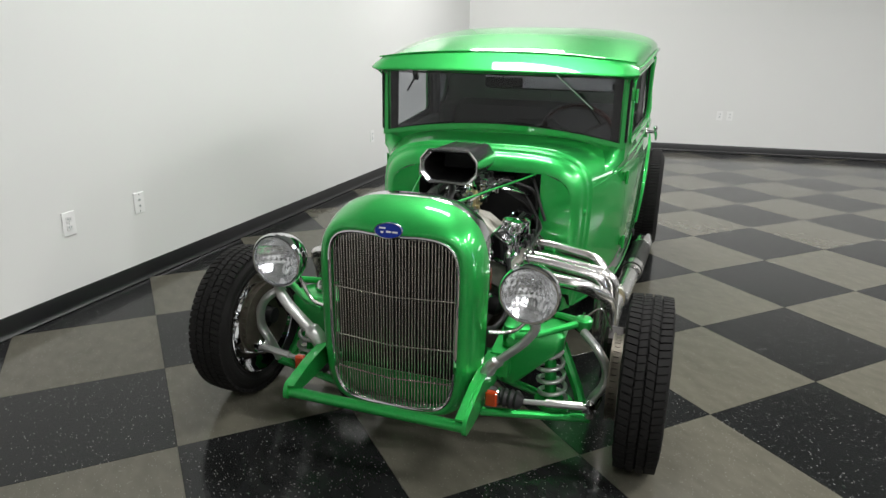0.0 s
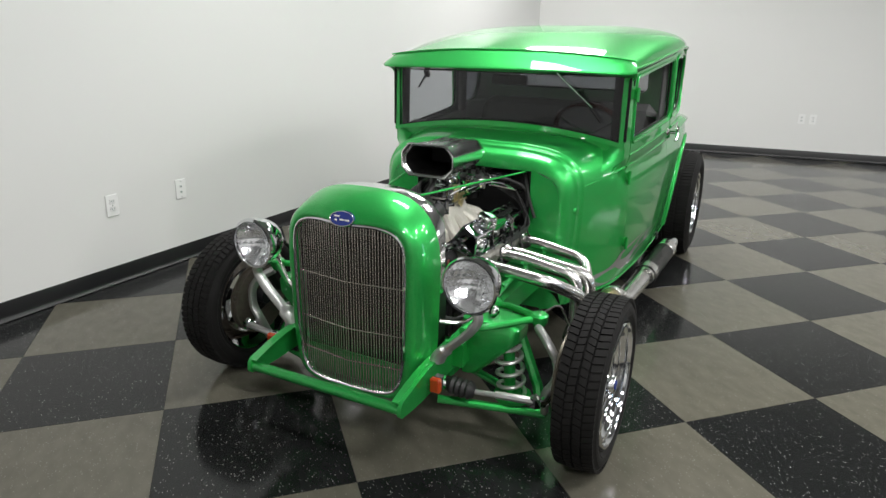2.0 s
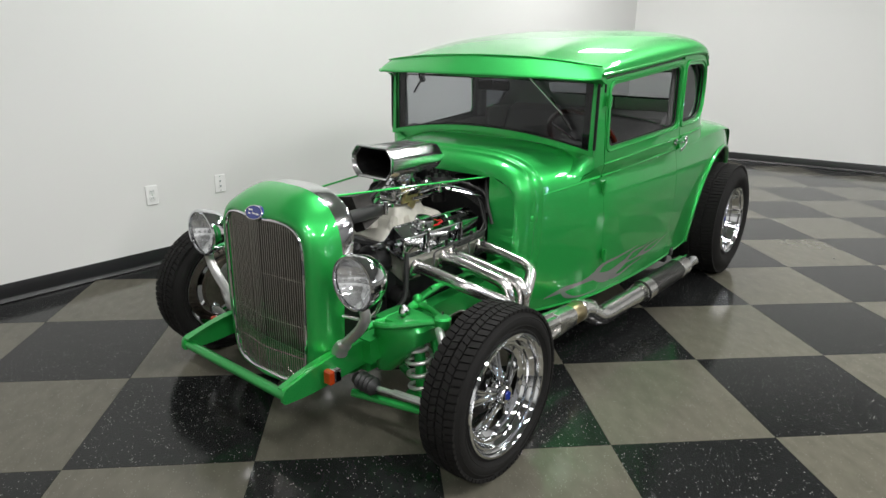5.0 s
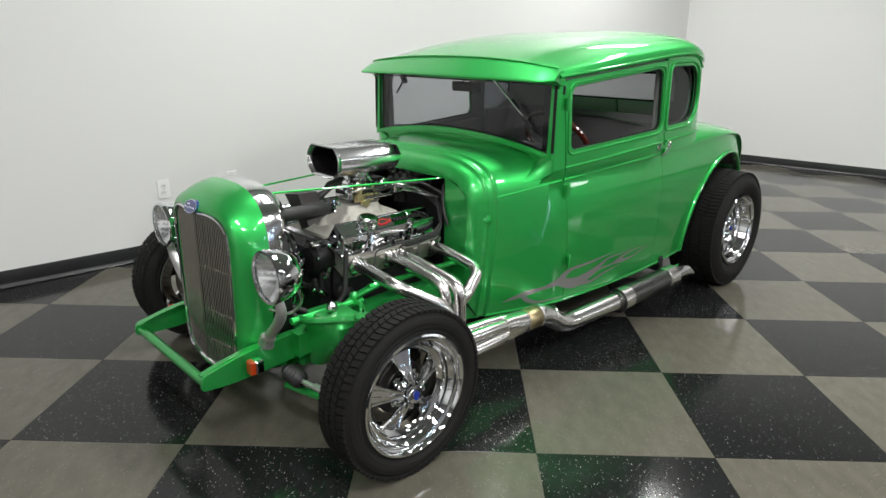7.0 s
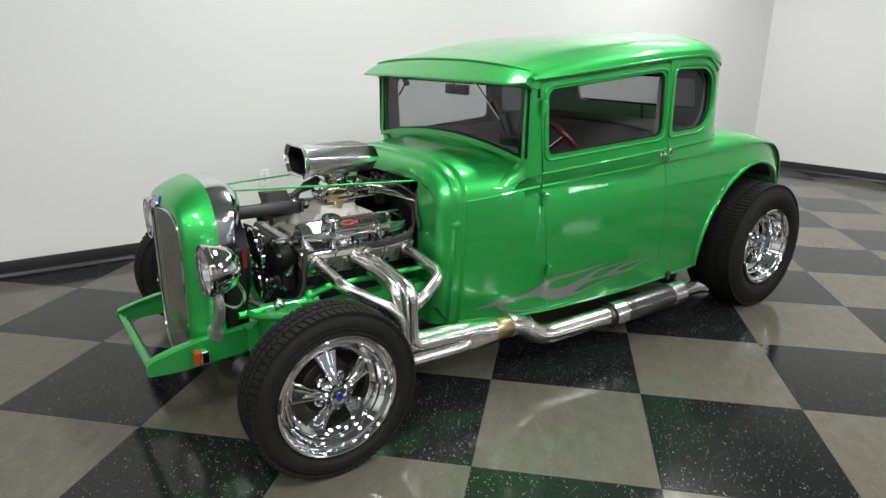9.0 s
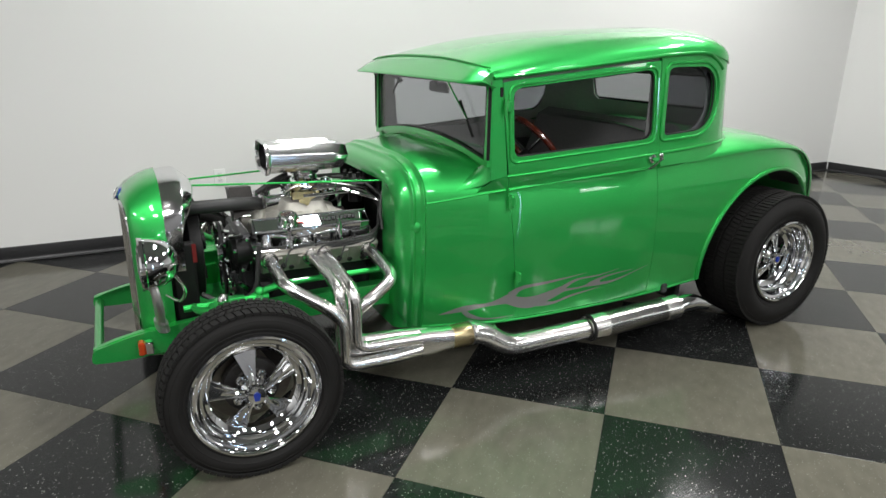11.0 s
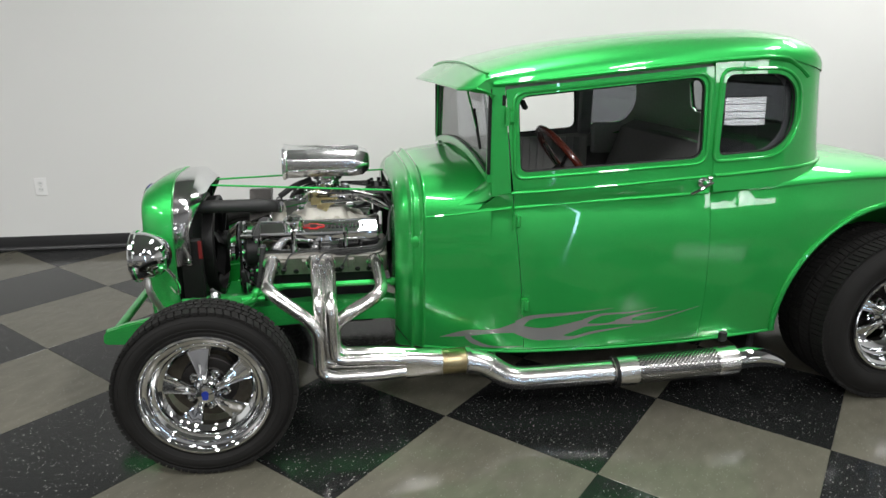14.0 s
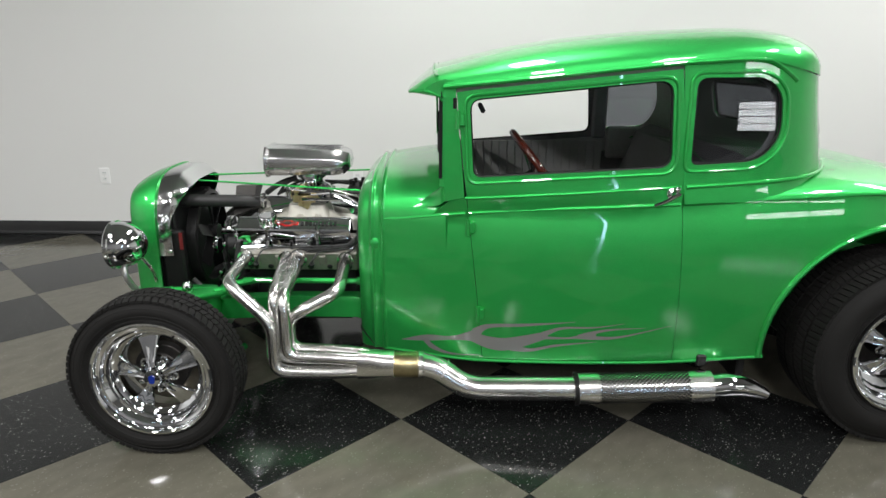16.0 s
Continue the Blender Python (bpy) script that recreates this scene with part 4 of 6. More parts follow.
def wheel(x, y, radius, width, rim_r, dish, turn, sg):
    """dish: how far the spokes sit inside the outer edge."""
    h = width / 2
    hub = Shape().lathe([(0.0001, -0.02), (0.05, -0.02), (0.05, h - dish - 0.02), (0.0001, h - dish - 0.02)], (0, 0, 0), (1, 0, 0), 24)
    w = part("wheel", hub, IRON, car)
    part("tyre", tyre(radius, width, rim_r), RUBBER, w, "black treaded rubber tyre")
    e = h * 0.88
    k_ = 0.135 if radius < 0.33 else 0.125
    prof = [(rim_r + 0.004, e - 0.012), (rim_r + 0.008, e - 0.002), (rim_r + 0.005, e + 0.004), (rim_r - 0.002, e + 0.005), (rim_r - 0.007, e), (rim_r - 0.009, e - 0.008), (rim_r - 0.014, e - 0.012), (rim_r - 0.022, e - 0.014), (rim_r - 0.025, e - 0.019), (rim_r - 0.028, e - dish * 0.55), (rim_r - 0.033, e - dish * 0.66), (rim_r - 0.041, e - dish * 0.70), (rim_r - 0.044, e - dish * 0.78), (rim_r - 0.047, e - dish * 0.95), (k_ + 0.006, e - dish - 0.004), (k_, e - dish - 0.010), (k_ + 0.002, e - dish - 0.04), (rim_r - 0.045, e - dish - 0.05), (rim_r - 0.020, -h * 0.6), (rim_r - 0.004, -h * 0.80), (rim_r + 0.004, -h * 0.85)]
    part("rim", Shape().lathe(prof, (0, 0, 0), (1, 0, 0), 64), CHROME, w, "chrome stepped wheel rim")
    fx = e - dish
    r1 = k_ + 0.004
    for k in range(5):
        a = 2 * math.pi * k / 5 + turn
        m = Matrix.Rotation(a, 3, "X")
        # wedge spoke: narrow at the hub, wide at the rim, raised middle and edges
        rings = []
        for r, wd, xo, th in ((0.034, 0.012, 0.024, 0.024), (0.052, 0.013, 0.020, 0.020), (0.075, 0.020, 0.011, 0.016), (0.105, 0.029, 0.000, 0.016), (r1, 0.040, -0.010, 0.018)):
            q = [(fx + xo - 0.004, r, -wd), (fx + xo + 0.001, r, -wd * 0.88), (fx + xo - 0.001, r, -wd * 0.45), (fx + xo + 0.003, r, 0), (fx + xo - 0.001, r, wd * 0.45), (fx + xo + 0.001, r, wd * 0.88), (fx + xo - 0.004, r, wd), (fx + xo - th, r, wd * 0.9), (fx + xo - th, r, -wd * 0.9)]
            rings.append([m @ Vector(p) for p in q])
        part("spoke", Shape().loft(rings), CHROME, w)
        b = Matrix.Rotation(a + math.pi / 5, 3, "X") @ V(fx - 0.004, 0.056, 0)
        part("lug_nut", Shape().lathe([(0.016, -0.004), (0.016, 0.0), (0.010, 0.001), (0.010, 0.016), (0.006, 0.020), (0.0001, 0.021)], b, (1, 0, 0), 6), CHROME, w)
    cap = part("hub_cap", Shape().lathe([(0.046, -0.02), (0.046, 0.002), (0.036, 0.012), (0.031, 0.016), (0.030, 0.036), (0.026, 0.042), (0.0001, 0.044)], (fx, 0, 0), (1, 0, 0), 32), CHROME, w)
    em = round_loop([(-0.008, -0.014), (0.008, -0.014), (0.011, 0.010), (0, 0.017), (-0.011, 0.010)], 0.005)
    part("emblem", Shape().prism([(fx + 0.0435, y_, z_) for y_, z_ in em], [(fx + 0.0465, y_, z_) for y_, z_ in em]), BLUE, cap, "small blue shield emblem")
    part("valve_stem", Shape().rod((e - 0.03, 0.08, rim_r - 0.05), (e - 0.012, 0.075, rim_r - 0.055), 0.004), BLACK, w)
    # brake drum behind the spokes
    rb = 0.088 if radius < 0.33 else 0.13
    part("brake_disc", Shape().lathe([(0.04, -h * 0.75), (rb, -h * 0.75), (rb + 0.003, -h * 0.70), (rb + 0.003, -h * 0.34), (rb, -h * 0.30), (0.06, -h * 0.25), (0.055, fx - 0.03), (0.0001, fx - 0.03)], (0, 0, 0), (1, 0, 0), 48), DISC, w, "worn iron brake disc")
    w.matrix_basis = pose(sg * x, y, radius, 0, 0, 0 if sg > 0 else 180)
    return w


FW, RW = 0.142, 0.305
for sg in (1, -1):
    wheel(0.830 - FW / 2 if sg > 0 else 0.785 - FW / 2, 0.001 if sg > 0 else -0.022, 0.285, FW, 0.198, 0.045, 0.45, sg)
    wheel(0.753 - RW / 2, 2.571, 0.338, RW, 0.199, 0.085, 0.2, sg)

# ---- silver flames on the lower body sides ----
def lick(pts, widths, s, lift):
    """One tapered flame stroke laid on the body side."""
    fy = spline([(k, p[0]) for k, p in enumerate(pts)])
    fz = spline([(k, p[1]) for k, p in enumerate(pts)])
    fw = spline([(k, w) for k, w in enumerate(widths)])
    rows = []
    n = 40
    for i in range(n + 1):
        t = 3 * i / n
        dy, dz = fy(t + 0.01) - fy(t - 0.01), fz(t + 0.01) - fz(t - 0.01)
        d = math.hypot(dy, dz) or 1
        ny, nz = -dz / d, dy / d
        w = max(fw(t), 0.0004)
        row = []
        for a in (-1, -0.5, 0, 0.5, 1):
            y, z = fy(t) + ny * w * a, fz(t) + nz * w * a
            row.append((s * (side(y, z) + lift), y, z))
        rows.append(row)
    return rows


FLAME_BODY = [
    ([(0.803, 0.273), (0.9, 0.3), (0.998, 0.318), (1.085, 0.341)], (0.0003575, 0.01287, 0.00858, 0.02431)),
    ([(0.9, 0.289), (0.929, 0.265), (0.991, 0.25), (1.107, 0.259)], (0.01001, 0.01001, 0.00429, 0.000572)),
    ([(1.065, 0.337), (1.141, 0.314), (1.211, 0.316), (1.34, 0.359)], (0.01859, 0.02574, 0.02574, 0.0143)),
    ([(1.08, 0.351), (1.13, 0.384), (1.261, 0.396), (1.435, 0.415)], (0.02002, 0.00858, 0.00572, 0.000572)),
]
FLAME_TAILS = [
    ([(1.325, 0.361), (1.392, 0.389), (1.505, 0.395), (1.609, 0.413)], (0.01144, 0.005005, 0.00286, 0.000572)),
    ([(1.333, 0.347), (1.41, 0.349), (1.463, 0.357), (1.512, 0.363)], (0.006435, 0.003575, 0.00858, 0.01144)),
    ([(1.448, 0.359), (1.5, 0.374), (1.566, 0.388), (1.686, 0.398)], (0.00572, 0.006435, 0.003575, 0.000572)),
    ([(1.448, 0.353), (1.517, 0.353), (1.6, 0.36), (1.774, 0.409)], (0.00572, 0.00715, 0.00429, 0.000572)),
    ([(1.212, 0.302), (1.283, 0.294), (1.374, 0.317), (1.518, 0.338)], (0.01573, 0.00715, 0.005005, 0.000572)),
]
for s in (1, -1):
    for k, (pts, widths) in enumerate(FLAME_BODY + FLAME_TAILS):
        part("flame", Shape().loft(lick(pts, widths, s, 0.0012 + 0.0003 * k), False, False), SILVER, car, "silver-grey painted flame graphic")

# ---- radiator shell and grille ----
def shell_ring(y, w, zt, zb=0.200, n=56, vee=0.0, top=3.0):
    """Outline of the shell; vee: how far its middle stands ahead of the sides."""
    pts = []
    zs = 0.60
    for k in range(n):
        a = 2 * math.pi * k / n
        c, sn = math.cos(a), math.sin(a)
        p = top if sn > 0 else 7.0
        z = zs + (zt - zs) * sn ** (2 / p) if sn > 0 else zs - (zs - zb) * abs(sn) ** (2 / p)
        taper = 1 - 0.05 * max(0, (0.5 - z) / 0.3)
        x = math.copysign(abs(c) ** (2 / p), c)
        if sn > 0:
            z -= 0.008 * (top - 3.0) / 1.8 * math.exp(-(x / 0.22) ** 2)
        pts.append((w * taper * x, y - vee * (1 - math.sqrt(x * x + 0.006)), z))
    return pts


VEE = 0.028
rings = [shell_ring(y, w, zt, zb, 72, v * VEE, 3.0 + 1.8 * v ** 2) for y, w, zt, zb, v in ((-0.258, 0.207, 0.771, 0.216, 1), (-0.271, 0.211, 0.776, 0.212, 1), (-0.277, 0.219, 0.783, 0.205, 1), (-0.276, 0.229, 0.792, 0.197, 0.95), (-0.270, 0.241, 0.804, 0.191, 0.85), (-0.259, 0.252, 0.819, 0.188, 0.65), (-0.238, 0.262, 0.836, 0.187, 0.4), (-0.216, 0.270, 0.851, 0.186, 0.2), (-0.190, 0.274, 0.862, 0.186, 0.05), (-0.162, 0.275, 0.868, 0.186, 0), (-0.162, 0.267, 0.860, 0.194, 0), (-0.20, 0.264, 0.852, 0.194, 0))]
shell = part("radiator_shell", Shape().loft(rings, True, False), GREEN, car, "green painted radiator shell", angle=60)
part("bezel", Shape().ring(shell_ring(-0.276, 0.212, 0.777, 0.211, 90, VEE, 4.8), 0.0055), CHROME, shell, "chrome grille surround")
part("grille", Shape().box((0, -0.235, 0.48), (0.40, 0.006, 0.50)), BLACK, shell, "dark core behind grille bars")


part("lower_panel", Shape().box((0, -0.242, 0.258), (0.38, 0.006, 0.095)), GREEN, shell)


def grille_y(x):
    return -0.269 - 0.028 * (1 - abs(x) / 0.21)


def grille_span(x):
    a = min(abs(x) / 0.212, 0.999)
    return 0.60 - 0.385 * (1 - a ** 7) ** (1 / 7), 0.60 + 0.173 * (1 - a ** 4.8) ** (1 / 4.8) - 0.008 * math.exp(-(a / 0.22) ** 2)


for k in range(41):
    x = -0.20 + 0.01 * k + random.Random(k).uniform(-0.0011, 0.0011)
    z0, z1 = grille_span(x)
    part("grille_bar", Shape().tube([(x, grille_y(x) + 0.001, z0), (x, grille_y(x) + 0.001, z1)], 0.00225, 8), GRILLE, shell)
for z in (0.582, 0.420, 0.305):
    part("grille_bar", Shape().tube([(-0.205, grille_y(0.205) + 0.0028, z), (0, grille_y(0) + 0.0028, z), (0.205, grille_y(0.205) + 0.0028, z)], 0.0023, 6), GRILLE, shell)


def oval(cx, cz, a, b, y, n=32):
    return [(cx + a * math.cos(2 * math.pi * k / n), y + 0.55 * b * math.sin(2 * math.pi * k / n), cz + b * math.sin(2 * math.pi * k / n)) for k in range(n)]


badge = part("badge", Shape().prism(oval(0, 0.792, 0.044, 0.0205, -0.288), oval(0, 0.792, 0.044, 0.0205, -0.3015)), BLUE, shell, "blue enamel oval badge with chrome rim")
part("badge_rim", Shape().ring(oval(0, 0.792, 0.044, 0.0205, -0.3015), 0.0018, 6), CHROME, badge)
mark = Shape()
for x0, x1, z in ((-0.030, -0.010, 0.798), (-0.006, 0.010, 0.789), (0.013, 0.030, 0.789), (-0.024, -0.015, 0.787)):
    mark.box(((x0 + x1) / 2, -0.3022 + 0.55 * (z - 0.792), z), (x1 - x0, 0.001, 0.0055))
part("badge_mark", mark, WHITE, badge)

# polished shroud behind the shell
rings = []
for y, w, zt in ((-0.185, 0.263, 0.860), (-0.14, 0.266, 0.865), (-0.098, 0.267, 0.867), (-0.088, 0.265, 0.865), (-0.083, 0.261, 0.860), (-0.044, 0.232, 0.828), (-0.038, 0.225, 0.820)):
    full = shell_ring(y, w, zt, 0.2, 112)[:57]
    low = [(w, y, 0.54 + (0.62 - 0.54) * k / 3) for k in range(3)]
    ring = low + full + [(-x, yy, z) for x, yy, z in low[::-1]]
    rings.append([(x + (math.copysign(0.262, x) - x) * (1 - smooth(0.66, 0.85, z)) * (y > -0.10), -0.108 + 0.0015 * (y + 0.1) / 0.06 + (yy + 0.108) * smooth(0.66, 0.85, z) if y > -0.10 else yy, z) for x, yy, z in ring])
shroud = part("radiator_shroud", Shape().loft(rings, False, False), POLISH, shell, "polished sheet aluminium radiator shroud", angle=25)
for sx in (1, -1):
    for z in (0.56, 0.70):
        part("bolt", Shape().lathe([(0.007, 0), (0.007, 0.003), (0.004, 0.005), (0.0001, 0.005)], (sx * 0.266, -0.115, z), (sx, 0, 0), 8), CHROME, shroud)
shell.location.y = -0.013
radiator = part("radiator", Shape().box((0, -0.155, 0.48), (0.44, 0.075, 0.50), b=0.006), IRON, car, "black radiator core")
part("side_tank", Shape().box((0.236, -0.125, 0.46), (0.035, 0.085, 0.36), b=0.008), BLACK, radiator)
part("side_tank", Shape().box((-0.236, -0.125, 0.46), (0.035, 0.085, 0.36), b=0.008), BLACK, radiator)
part("warning_label", Shape().box((0.2570, -0.086, 0.600), (0.0015, 0.014, 0.070)), LABEL, radiator, "small red label")
part("fan_shroud", Shape().lathe([(0.20, -0.09), (0.205, -0.05), (0.19, -0.045), (0.185, -0.085)], (0, 0, 0.55), (0, 1, 0), 40), BLACK, radiator)
fan = part("fan", Shape().lathe([(0.0001, -0.065), (0.035, -0.065), (0.035, -0.02), (0.0001, -0.02)], (0, 0, 0.57), (0, 1, 0), 20), BLACK, car, "black cooling fan")
for k in range(6):
    m = Matrix.Rotation(2 * math.pi * k / 6 + 0.2, 3, "Y") @ Matrix.Rotation(0.5, 3, "Z")
    part("blade", Shape().box(Matrix.Rotation(2 * math.pi * k / 6 + 0.2, 3, "Y") @ V(0, -0.045, 0.10) + V(0, 0, 0.57), (0.055, 0.003, 0.13), m, 0.001), BLACK, fan)
part("radiator_hose", Shape().tube(round_path([(0.13, -0.12, 0.738), (0.13, 0.02, 0.738), (0.11, 0.13, 0.734), (0.06, 0.205, 0.715)], 0.05), 0.0255, 14), HOSE, car, "black rubber upper radiator hose")
for sx in (1, -1):
    part("support_rod", Shape().rod((sx * 0.065 + 0.02, -0.055, 0.815), (sx * 0.245, 0.655, 0.808), 0.004), GREEN, car, "thin green radiator support rod")

# ---- headlamps ----
for sx in (1, -1):
    c = V(sx * 0.418, -0.206, 0.632)
    prof = [(0.0001, 0.080), (0.016, 0.079), (0.034, 0.074), (0.051, 0.063), (0.066, 0.047), (0.077, 0.027), (0.084, 0.004), (0.0865, -0.014), (0.087, -0.026)]
    bucket = part("headlamp", Shape().lathe(prof, c, (0, 1, 0), 40), CHROME, car, "round chrome headlamp")
    part("trim_ring", Shape().lathe([(0.0865, -0.022), (0.091, -0.026), (0.091, -0.036), (0.087, -0.042), (0.081, -0.042), (0.080, -0.034)], c, (0, 1, 0), 40), CHROME, bucket)
    # dish with moulded ripples
    rows = []
    for i in range(22):
        r = 0.083 * (1 - i / 21.5)
        row = []
        for a in np.linspace(0, 2 * math.pi, 72, endpoint=False):
            x, z = r * math.cos(a), r * math.sin(a)
            row.append((c.x + x, c.y - 0.026 + 0.052 * (1 - (r / 0.083) ** 2) + 0.0011 * math.sin(x * 420) * math.cos(z * 150) + 0.0009 * math.sin(z * 210 + 0.6), c.z + z))
        rows.append(row)
    part("reflector", Shape().loft(rows, True, False), REFLECT, bucket, angle=80)
    part("bulb", Shape().lathe([(0.0001, -0.010), (0.006, -0.008), (0.008, 0.0), (0.006, 0.014)], c, (0, 1, 0), 14), POLISH, bucket)
    # lens: domed glass with moulded flutes
    rows = []
    for i in range(17):
        r = 0.082 * i / 16
        row = []
        for k in range(64):
            a = 2 * math.pi * k / 64
            x, z = r * math.cos(a), r * math.sin(a)
            flute = 0.0022 * abs(math.sin(x * 260)) * (1 if abs(z) < 0.055 else 0.3) + 0.0012 * abs(math.sin(z * 130))
            row.append((c.x + x, c.y - 0.034 - 0.016 * math.sqrt(max(0, 1 - (r / 0.085) ** 2)) + flute, c.z + z))
        rows.append(row)
    lens = part("lens", Shape().loft(rows, True, False), CLEAR, bucket, "fluted clear glass lens", angle=60)
    lens.visible_shadow = False
    bucket.location.y = -0.025
    # stalk and cast arm
    part("lamp_bracket", Shape().tube(round_path([(sx * 0.428, -0.240, 0.552), (sx * 0.440, -0.234, 0.515), (sx * 0.405, -0.230, 0.462), (sx * 0.345, -0.228, 0.405), (sx * 0.304, -0.226, 0.366), (sx * 0.292, -0.222, 0.338)], 0.03), [0.017] * 7 + [0.0185] * 14 + [0.027] * 9, 12, flat=0.62), SPRING, car, "polished headlamp arm")
    part("wire", Shape().tube(round_path([(sx * 0.425, -0.155, 0.60), (sx * 0.41, -0.11, 0.52), (sx * 0.36, -0.13, 0.455), (sx * 0.285, -0.17, 0.465)], 0.05), 0.006, 8), STEEL, bucket)

# ---- bumper, frame, indicators ----
bar = part("bumper_bar", Shape().tube([(-0.285, -0.437, 0.270), (0.285, -0.437, 0.270)], 0.0175, 14), GREEN, car, "green tubular front spreader bar")
for sx in (1, -1):
    out = round_loop([(-0.462, 0.252), (-0.455, 0.300), (-0.30, 0.338), (-0.10, 0.355), (-0.10, 0.262), (-0.25, 0.250), (-0.36, 0.244)], [0.018, 0.02, 0.05, 0.01, 0.01, 0.05, 0.05])
    part("frame_horn", Shape().prism([(sx * 0.284, y, z) for y, z in out], [(sx * 0.297, y, z) for y, z in out]), GREEN, bar)
    top = [(-0.452, 0.300), (-0.38, 0.322), (-0.30, 0.338), (-0.20, 0.348), (-0.10, 0.355)]
    part("frame_horn", Shape().loft([[(sx * 0.262, y, z - 0.004), (sx * 0.285, y, z - 0.004), (sx * 0.285, y, z + 0.001), (sx * 0.262, y, z + 0.001)] for y, z in top]), GREEN, bar)
    rail = [(-0.12, 0.275, 0.36), (0.1, 0.30, 0.385), (0.35, 0.312, 0.397), (0.62, 0.310, 0.398), (0.80, 0.245, 0.33), (1.6, 0.225, 0.31), (2.1, 0.25, 0.335), (2.35, 0.42, 0.50), (2.75, 0.45, 0.53), (3.05, 0.36, 0.44)]
    part("frame_rail", Shape().loft([[(sx * 0.275, y, a), (sx * 0.335, y, a), (sx * 0.335, y, b), (sx * 0.275, y, b)] for y, a, b in rail]), GREEN, car)
    lamp_i = part("indicator", Shape().box((sx * 0.330, -0.275, 0.297), (0.034, 0.028, 0.046), b=0.004), CHROME, car, "small amber indicator in chrome housing")
    part("indicator_lens", Shape().box((sx * 0.328, -0.299, 0.297), (0.036, 0.022, 0.050), b=0.005), AMBER, lamp_i)
    part("indicator_stud", Shape().rod((sx * 0.30, -0.27, 0.275), (sx * 0.325, -0.272, 0.272), 0.006), CHROME, lamp_i)
part("crossmember", Shape().box((0, -0.01, 0.245), (0.56, 0.14, 0.09), b=0.012), GREEN, car)
part("skid_panel", Shape().loft([[(x, -0.235, 0.262), (x, -0.23, 0.225), (x, -0.10, 0.205), (x, -0.02, 0.21)] for x in (-0.24, 0, 0.24)], False, False), GREEN, car)

# ---- front suspension, one side and its mirror ----
for sx in (1, -1):
    def P(x, y, z):
        return (sx * x, y, z)
    tower = part("spring_tower", Shape().loft([[P(x * 1.0 + 0.0, y, z) for x, y in round_loop([(x0, -w), (x1, -w * 0.8), (x1, w * 0.8), (x0, w)], 0.03, 4)] for z, x0, x1, w in ((0.23, 0.30, 0.36, 0.070), (0.31, 0.30, 0.44, 0.080), (0.370, 0.30, 0.50, 0.082), (0.418, 0.30, 0.505, 0.078), (0.432, 0.30, 0.495, 0.070), (0.436, 0.31, 0.47, 0.06))]), GREEN, car)
    part("cap_nut", Shape().lathe([(0.020, 0), (0.020, 0.02), (0.017, 0.035), (0.009, 0.045), (0.0001, 0.048)], P(0.40, -0.02, 0.435), (0, 0, 1), 16), POLISH, tower)
    ur = part("upper_arm", Shape().tube(round_path([P(0.335, -0.115, 0.425), P(0.40, -0.110, 0.432), P(0.54, -0.012, 0.458)], 0.05), 0.0125, 10), GREEN, car)
    part("upper_arm_leg", Shape().tube(round_path([P(0.335, 0.115, 0.425), P(0.40, 0.110, 0.432), P(0.54, 0.012, 0.458)], 0.05), 0.0125, 10), GREEN, ur)
    part("pivot_shaft", Shape().rod(P(0.345, -0.15, 0.425), P(0.345, 0.15, 0.425), 0.013), GREEN, ur)
    part("ball_joint", Shape().lathe([(0.0001, -0.025), (0.020, -0.025), (0.028, -0.012), (0.030, 0.012), (0.024, 0.018), (0.0001, 0.020)], P(0.553, 0, 0.458), (0, 0, 1), 18), GREEN, ur)
    part("grease_nipple", Shape().rod(P(0.553, 0, 0.476), P(0.553, 0, 0.493), 0.004), CHROME, ur)
    lo = part("lower_arm", Shape().tube([P(0.25, -0.13, 0.140), P(0.60, -0.010, 0.118)], 0.015, 10), GREEN, car)
    part("lower_arm_leg", Shape().tube([P(0.25, 0.13, 0.140), P(0.60, 0.010, 0.118)], 0.015, 10), GREEN, lo)
    part("spring_seat", Shape().lathe([(0.0001, 0), (0.062, 0), (0.066, 0.008), (0.066, 0.016), (0.0001, 0.018)], P(0.475, 0, 0.142), (0, 0, 1), 24), GREEN, lo)
    coil = []
    for k in range(120):
        a = 2 * math.pi * k * 4.0 / 119
        coil.append(P(0.472 + 0.045 * math.cos(a) - 0.025 * k / 119, 0.045 * math.sin(a), 0.165 + 0.18 * k / 119))
    part("coil_spring", Shape().tube(coil, 0.0075, 8), SPRING, car, "bright steel coil spring")
    part("damper", Shape().rod(P(0.466, 0, 0.15), P(0.448, 0, 0.40), 0.020, 14), GREEN, car)
    part("strut", Shape().tube([P(0.460, 0.055, 0.40), P(0.479, 0.05, 0.355), P(0.548, 0.045, 0.19), P(0.572, 0.02, 0.125)], 0.019, 8), GREEN, car)
    kn = part("steering_knuckle", Shape().tube(round_path([P(0.556, -0.02, 0.436), P(0.610, -0.06, 0.401), P(0.645, -0.06, 0.344), P(0.643, -0.06, 0.275), P(0.606, -0.06, 0.225), P(0.598, -0.02, 0.135)], 0.04), 0.0145, 10, flat=1.2), SPRING, car, "polished cast steering knuckle")
    part("knuckle_nut", Shape().lathe([(0.020, -0.02), (0.020, 0.012), (0.012, 0.016), (0.0001, 0.026)], P(0.602, -0.135, 0.236), (0, 0, 1), 6), CHROME, kn)
    part("knuckle_arm", Shape().tube([P(0.625, -0.04, 0.22), P(0.615, -0.10, 0.21), P(0.600, -0.138, 0.230)], 0.014, 8), CHROME, kn)
